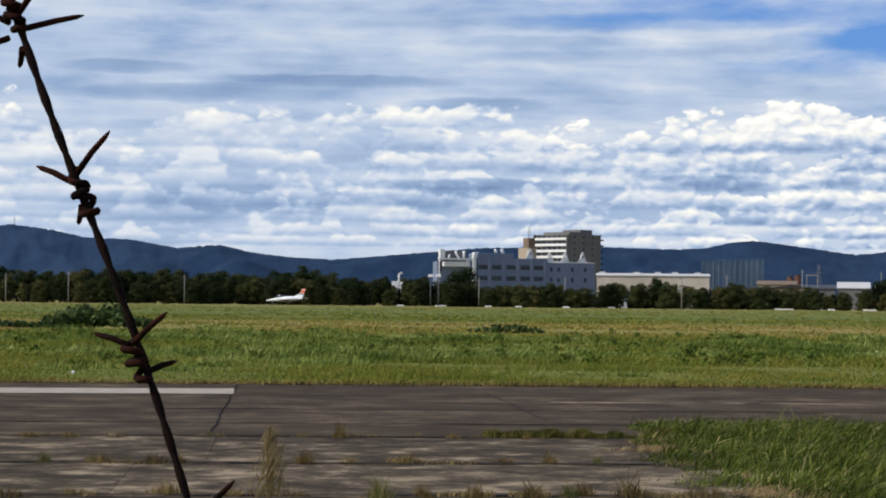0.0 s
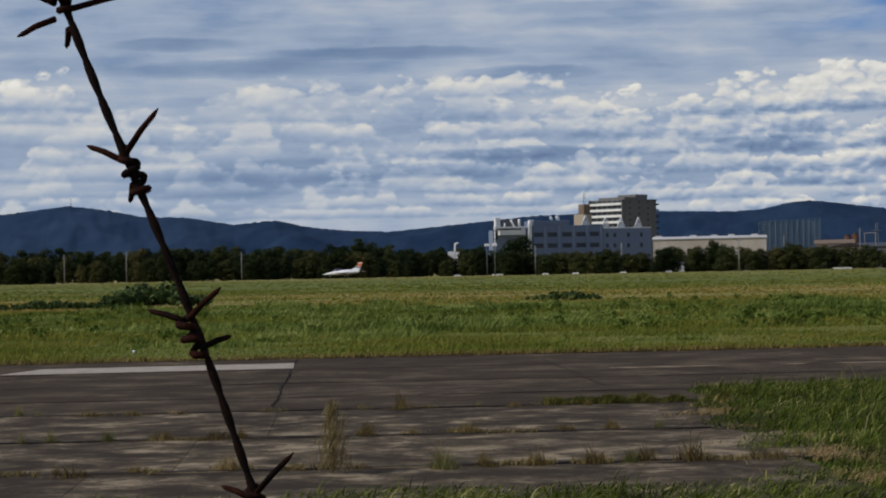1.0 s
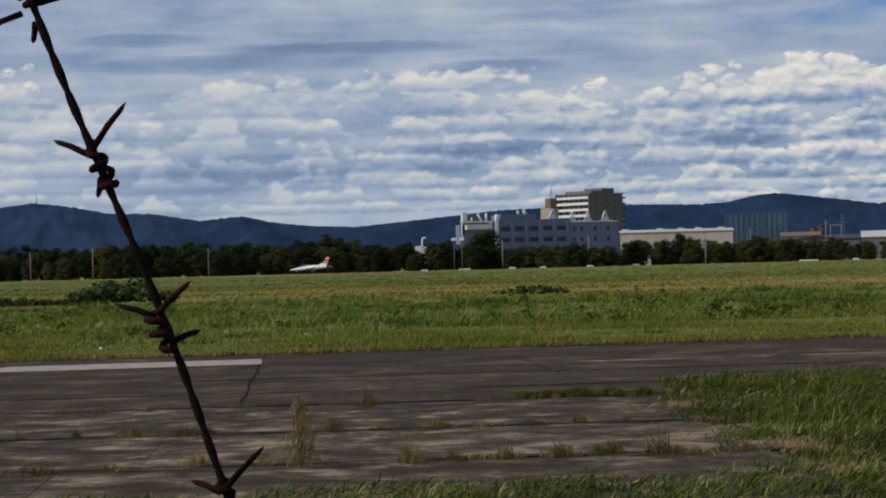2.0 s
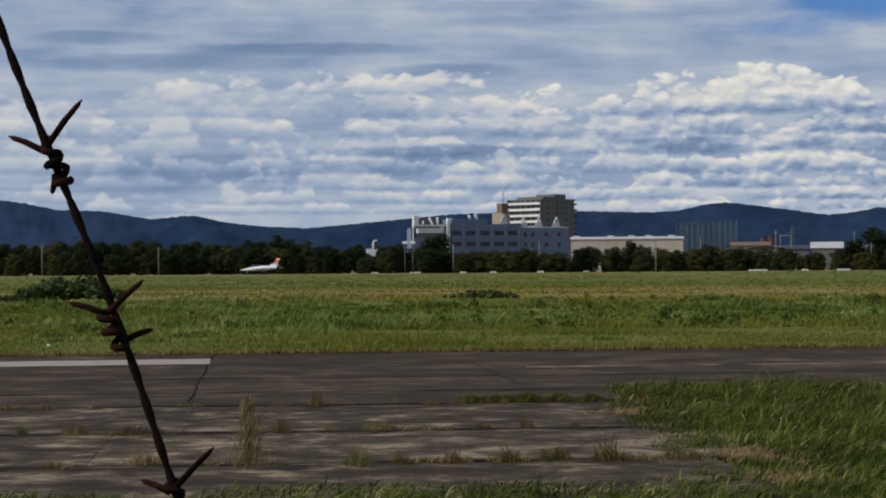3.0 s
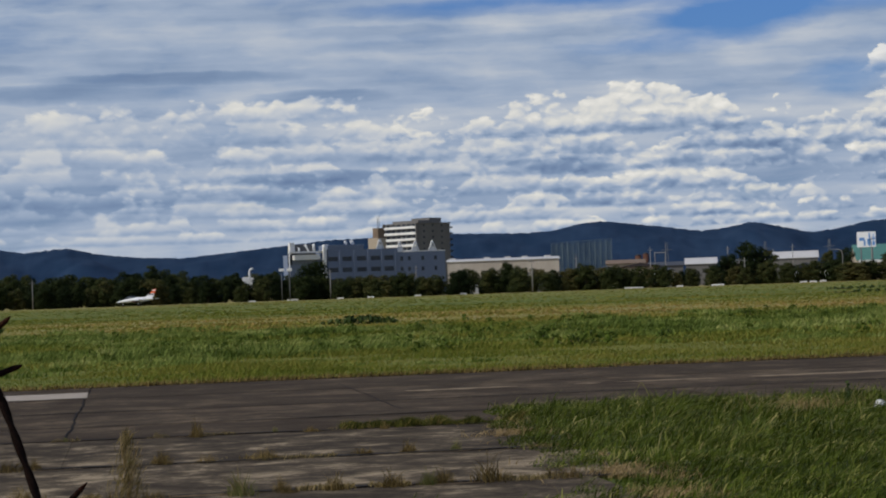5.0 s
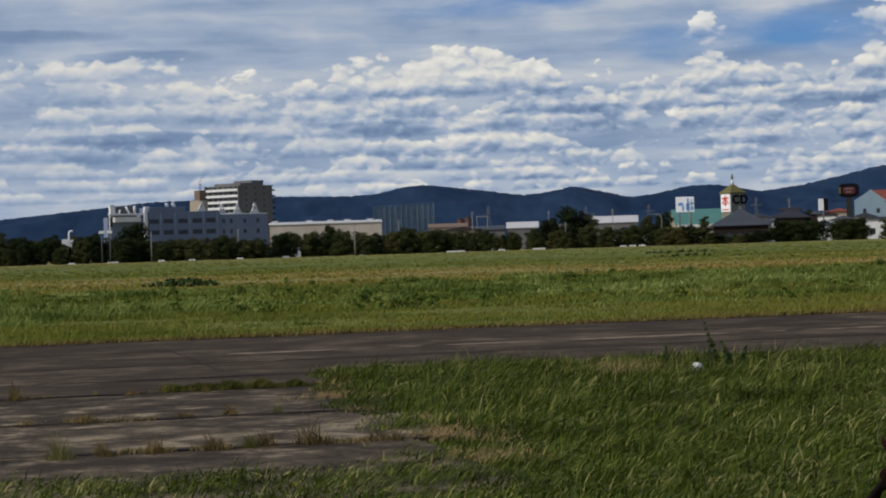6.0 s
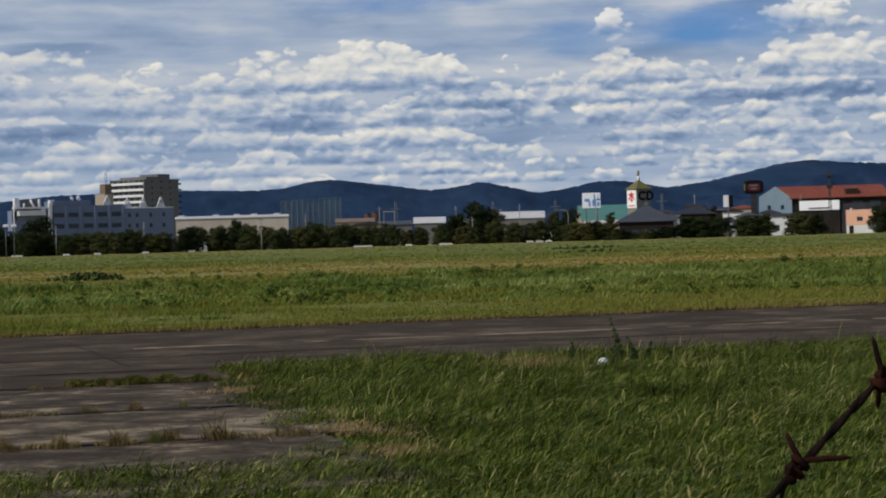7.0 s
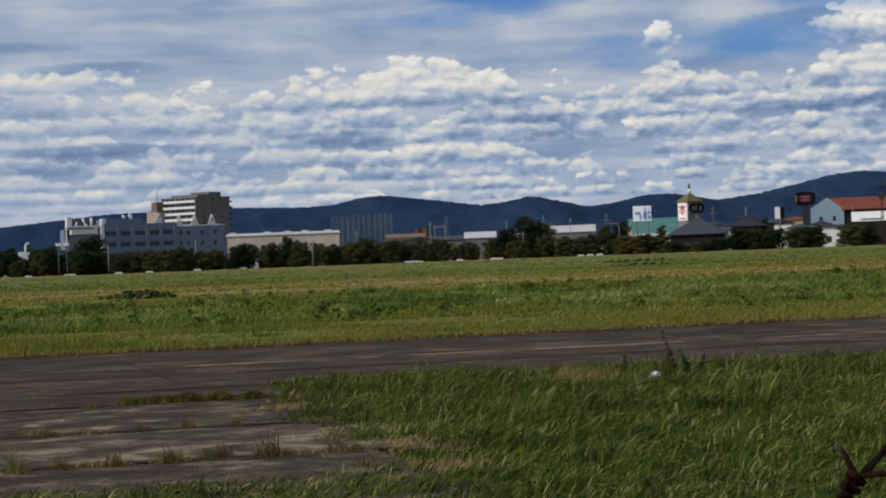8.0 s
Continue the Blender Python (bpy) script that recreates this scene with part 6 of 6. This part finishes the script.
def build_works():
    """An industrial yard beyond the road: low halls, stacked containers, a portal frame and thin masts."""
    shed("works_hall", 6.75, 7.75, 0.60, 742, MAT_BEIGE, MAT_PENTHOUSE, "low beige works hall with a brown roof", 20, el_eave=0.50, doors=3)
    # white walls given a grey that stands for their shade
    shed("works_hall", 7.85, 8.75, 0.50, 728, MAT_GREYTILE_OR_SHADE, MAT_GREYROOF, "low works hall with walls painted shade-grey and a grey roof", 14, el_eave=0.40, doors=2)
    shed("works_hall", 9.75, 10.9, 0.50, 735, MAT_BEIGE, MAT_PALEROOF, "low works hall half hidden by trees", 14, el_eave=0.40, doors=2)
    for az, el0, n in ((7.42, 0.56, 2), (7.62, 0.60, 2), (7.95, 0.42, 1)):
        d = 770
        for k in range(n):
            z1 = height_at(el0, d) - 2.3 + 2.6 * k
            root = thing("silo_tank", facing(az + 0.16 * k, d + 3 * k), "rust-brown upright steel tank in a works yard", "tank", "tanks in the works yard")
            part("shell", tube([(0, 0, 0), (0, 0, z1 + 1.6)], 1.1, 14), MAT_RUSTTANK, root)
            part("roof", tube([(0, 0, z1 + 1.61), (0, 0, z1 + 2.2)], [1.15, 0.2], 14), MAT_DARKROOF, root)
    d = 720
    root = thing("portal_frame", facing(8.16, d), "pale steel portal frame in a works yard", "frame")
    w, z = d * math.tan(radians(0.14)), height_at(0.77, d)
    for x in (-w, w):
        part("post", box(x - 0.12, x + 0.12, -0.12, 0.12, 0, z - 0.3, 0.02), MAT_PALEPOLE, root)
    part("beam", box(-w - 0.3, w + 0.3, -0.14, 0.14, z - 0.28, z, 0.02), MAT_PALEPOLE, root)
    for az, w, h, d in ((2.95, 2.2, 3.8, 628), (3.25, 1.2, 2.8, 634), (5.05, 1.5, 2.6, 624), (7.02, 1.6, 3.6, 640), (7.55, 1.6, 3.0, 626), (8.35, 1.2, 2.4, 624), (12.6, 1.8, 3.2, 626), (12.2, 1.3, 2.2, 620), (11.6, 1.6, 3.4, 640), (14.15, 1.2, 2.2, 612), (15.72, 1.5, 2.4, 612), (17.25, 2.2, 4.0, 622), (17.32, 0.9, 2.2, 612)):
        root = thing("road_hut", facing(az, d, 12), "small white hut beside the far road", "hut", "huts along the far road")
        part("wall", box(-w, w, 0, 2.4, 0, h, 0.03), MAT_WHITE, root)
        part("roof", box(-w - 0.2, w + 0.2, -0.25, 2.65, h + 0.01, h + 0.16, 0.03), MAT_GREYROOF, root)
        part("window", box(-w * 0.5, w * 0.1, -0.05, -0.004, h * 0.45, h * 0.75), MAT_GLASS, root)
    # box vents along the roof of the long warehouse
    for az in (2.7, 3.6, 4.15, 4.6, 5.2):
        root = thing("roof_vent", Matrix.Translation(polar(az, 856, height_at(0.75, 840) + 0.05)), "pale box vent on a warehouse roof", "vent", "vents on the warehouse roof")
        part("box", box(-1.2, 1.2, -0.8, 0.8, 0.0, 0.9, 0.05), MAT_PALEROOF, root)


def build_silo():
    d = 670
    root = thing("white_plant", facing(-2.66, d), "white rooftop plant with a bent exhaust pipe", "plant")
    zb, zt = height_at(0.20, d), height_at(0.72, d)
    part("tank", box(-2.3, -0.3, 0, 2, 0, height_at(0.50, d), 0.1), MAT_WHITE, root)
    part("tank", box(0.3, 1.3, -0.4, 1.4, 0, height_at(0.48, d), 0.1), MAT_WHITE, root)
    part("pipe", tube([(-0.1, 0.5, 0), (-0.1, 0.5, zt - 0.9), (0.1, 0.5, zt - 0.25), (0.6, 0.5, zt), (1.1, 0.5, zt - 0.1)], 0.30, 10), MAT_WHITE, root)


def build_barriers():
    """Low white road barriers along the perimeter road, seen over the grass."""
    rng = np.random.default_rng(71)
    proto = None
    for az in (-2.62, -1.62, -1.5, -0.3, 0.5, 1.75, 2.95, 7.28, 7.45, 7.6, 8.65, 9.55, 9.72, 11.85, 12.1, 12.35, 15.75, 17.3):
        if proto is None:
            root = thing("road_barrier", facing(az, 604), "low white concrete road barrier beyond the grass", "barrier", "barriers along the perimeter road")
            part("wall", prism([(-0.9, 0.12), (0.9, 0.12), (0.9, 0.26), (0.84, 0.44), (-0.84, 0.44), (-0.9, 0.26)], -0.16, 0.16), MAT_WHITE, root)
            for sx in (-0.8, 0.8):
                part("foot", box(sx * 0.8 - 0.15, sx * 0.8 + 0.15, -0.22, 0.22, 0, 0.115, 0.02), MAT_WHITE, root)
            proto = root
        else:
            copy_thing(proto, facing(az, 604 + float(rng.uniform(-2, 3)), float(rng.uniform(-8, 8))))


def build_aircraft():
    """A small two-seat jet trainer taxiing, nose to the left."""
    d = 600
    root = thing("jet_trainer", facing(-5.65, d, -24, 0.0) @ Matrix.Diagonal((0.92, 0.92, 0.97, 1)), "small white jet trainer with an orange tail tip", "aircraft")

    def loft(stations, name, mat, label=""):
        bm = bmesh.new()
        rings = []
        for x, zc, ry, rz in stations:
            rings.append([bm.verts.new((x, math.cos(k / 14 * math.tau) * ry, zc + math.sin(k / 14 * math.tau) * rz)) for k in range(14)])
        for a0, b0 in zip(rings, rings[1:]):
            for k in range(14):
                f = bm.faces.new((a0[k], a0[(k + 1) % 14], b0[(k + 1) % 14], b0[k]))
                f.smooth = True
        bm.faces.new(rings[0])
        bm.faces.new(rings[-1])
        bmesh.ops.recalc_face_normals(bm, faces=bm.faces)
        return part(name, bm, mat, root, label)
    loft([(-6.5, 1.30, 0.03, 0.03), (-5.8, 1.36, 0.18, 0.16), (-4.8, 1.46, 0.34, 0.30), (-3.6, 1.58, 0.46, 0.44), (-2.2, 1.72, 0.55, 0.60), (0, 1.82, 0.75, 0.72), (2.5, 1.88, 0.78, 0.68), (4.2, 1.98, 0.55, 0.52), (5.4, 2.05, 0.36, 0.36)], "fuselage", MAT_PLANE)
    loft([(-3.9, 1.85, 0.1, 0.06), (-3.2, 2.10, 0.34, 0.36), (-2.2, 2.40, 0.40, 0.46), (-0.9, 2.50, 0.38, 0.42), (0.4, 2.40, 0.24, 0.24)], "canopy", MAT_GLASS, "dark glazed canopy")
    for s in (-1, 1):
        part("intake", box(-1.6, 3.0, s * 0.95 - 0.3, s * 0.95 + 0.3, 1.35, 2.1, 0.2), MAT_PLANE, root)
        bm = bmesh.new()
        v = [bm.verts.new(p) for p in ((-0.8, s * 0.7, 2.1), (2.2, s * 0.7, 2.1), (2.9, s * 4.9, 1.85), (1.7, s * 4.9, 1.85))]
        u = [bm.verts.new((q.co.x, q.co.y, q.co.z - 0.14)) for q in v]
        bm.faces.new(v)
        bm.faces.new(u[::-1])
        for i in range(4):
            j = (i + 1) % 4
            bm.faces.new((v[j], v[i], u[i], u[j]))
        bmesh.ops.recalc_face_normals(bm, faces=bm.faces)
        part("wing", bm, MAT_PLANE, root)
        bm = bmesh.new()
        v = [bm.verts.new(p) for p in ((4.3, s * 0.4, 2.2), (5.9, s * 0.4, 2.2), (6.5, s * 2.2, 2.0), (5.7, s * 2.2, 2.0))]
        u = [bm.verts.new((q.co.x, q.co.y, q.co.z - 0.1)) for q in v]
        bm.faces.new(v)
        bm.faces.new(u[::-1])
        for i in range(4):
            j = (i + 1) % 4
            bm.faces.new((v[j], v[i], u[i], u[j]))
        bmesh.ops.recalc_face_normals(bm, faces=bm.faces)
        part("tailplane", bm, MAT_PLANE, root)
    part("fin", prism([(2.6, 2.35), (5.5, 2.3), (6.1, 3.5), (4.6, 3.5)], -0.09, 0.09), MAT_PLANE, root)
    part("fin_tip", prism([(4.62, 3.52), (6.11, 3.52), (6.6, 4.7), (5.6, 4.7)], -0.085, 0.085), MAT_ORANGE, root, "orange fin tip")
    part("fin_band", prism([(4.05, 3.05), (5.84, 3.05), (6.0, 3.36), (4.42, 3.36)], -0.096, 0.096), MAT_DARKSTEEL, root, "dark grey band across the fin")
    part("fin_band", prism([(5.25, 4.25), (6.42, 4.25), (6.52, 4.5), (5.46, 4.5)], -0.092, 0.092), MAT_PLANE, root, "white band across the fin tip")
    part("nozzle", tube([(5.3, 0, 2.03), (6.0, 0, 2.06)], [0.36, 0.27], 12), MAT_DARK, root, "dark exhaust nozzle")
    # dark plates draw the shade inside the intakes, which are solid
    for sy in (-1, 1):
        part("intake_mouth", box(-1.66, -1.603, sy * 0.95 - 0.2, sy * 0.95 + 0.2, 1.45, 2.0, 0.02), MAT_DARK, root, "dark plate for the shaded intake hollow")
    part("stripe", prism([(-1.0, 1.25), (1.6, 1.2), (1.8, 1.5), (-0.8, 1.55)], -1.28, -1.256), MAT_DARKRED, root, "dark red flank marking")
    for x, y in ((-4.2, 0.0), (1.2, -1.0), (1.2, 1.0)):
        leg = part("gear_leg", tube([(x, y, 0.3), (x, y, 1.4)], 0.09, 6), MAT_PLANE, root)
        part("tyre", tube([(x, y - 0.12, 0.28), (x, y + 0.12, 0.28)], 0.28, 12), MAT_DARK, leg)


MAT_BEIGEDARK = tinted("olive_beige_render", (0.20, 0.19, 0.15), (0.29, 0.27, 0.21), 0.3, 0.8, 0.1)
MAT_DARKRED = tinted("dark_red_paint", (0.06, 0.008, 0.014), (0.10, 0.014, 0.022), 0.8, 0.5, 0.0)
MAT_RUSTTANK = tinted("rusty_tank", (0.07, 0.035, 0.025), (0.14, 0.07, 0.05), 0.5, 0.8, 0.1)
MAT_PALE = tinted("pale_sign_bars", (0.16, 0.10, 0.09), (0.22, 0.14, 0.12), 0.8, 0.5, 0.0)
build_institute()
build_tower()
MAT_PALEWALL = tinted("pale_fawn_cladding", (0.36, 0.32, 0.27), (0.52, 0.47, 0.41), 0.15, 0.8, 0.1, stretch=(1, 1, 0.3))
MAT_PALEROOF = tinted("pale_roof_sheet", (0.46, 0.45, 0.43), (0.62, 0.61, 0.58), 0.1, 0.6, 0.1)
shed("warehouse", 2.55, 5.5, 0.77, 840, MAT_PALEWALL, MAT_PALEROOF, "long pale fawn warehouse with a shallow roof", 30, 1.0, doors=5)
# grey walls: the shade on them is put into the colour
shed("white_hall", 8.82, 9.62, 0.58, 720, MAT_GREYTILE_OR_SHADE, MAT_PALEROOF, "hall with a bright pale roof", 18, el_eave=0.42)
shed("white_hall", 11.09, 12.24, 0.66, 720, MAT_GREYTILE_OR_SHADE, MAT_PALEROOF, "long hall with a bright pale roof", 18, el_eave=0.48)
build_bookshop()
build_signs()
build_red_hall()
build_houses()
build_poles()
build_range_net()
build_works()
build_silo()
build_barriers()
build_aircraft()
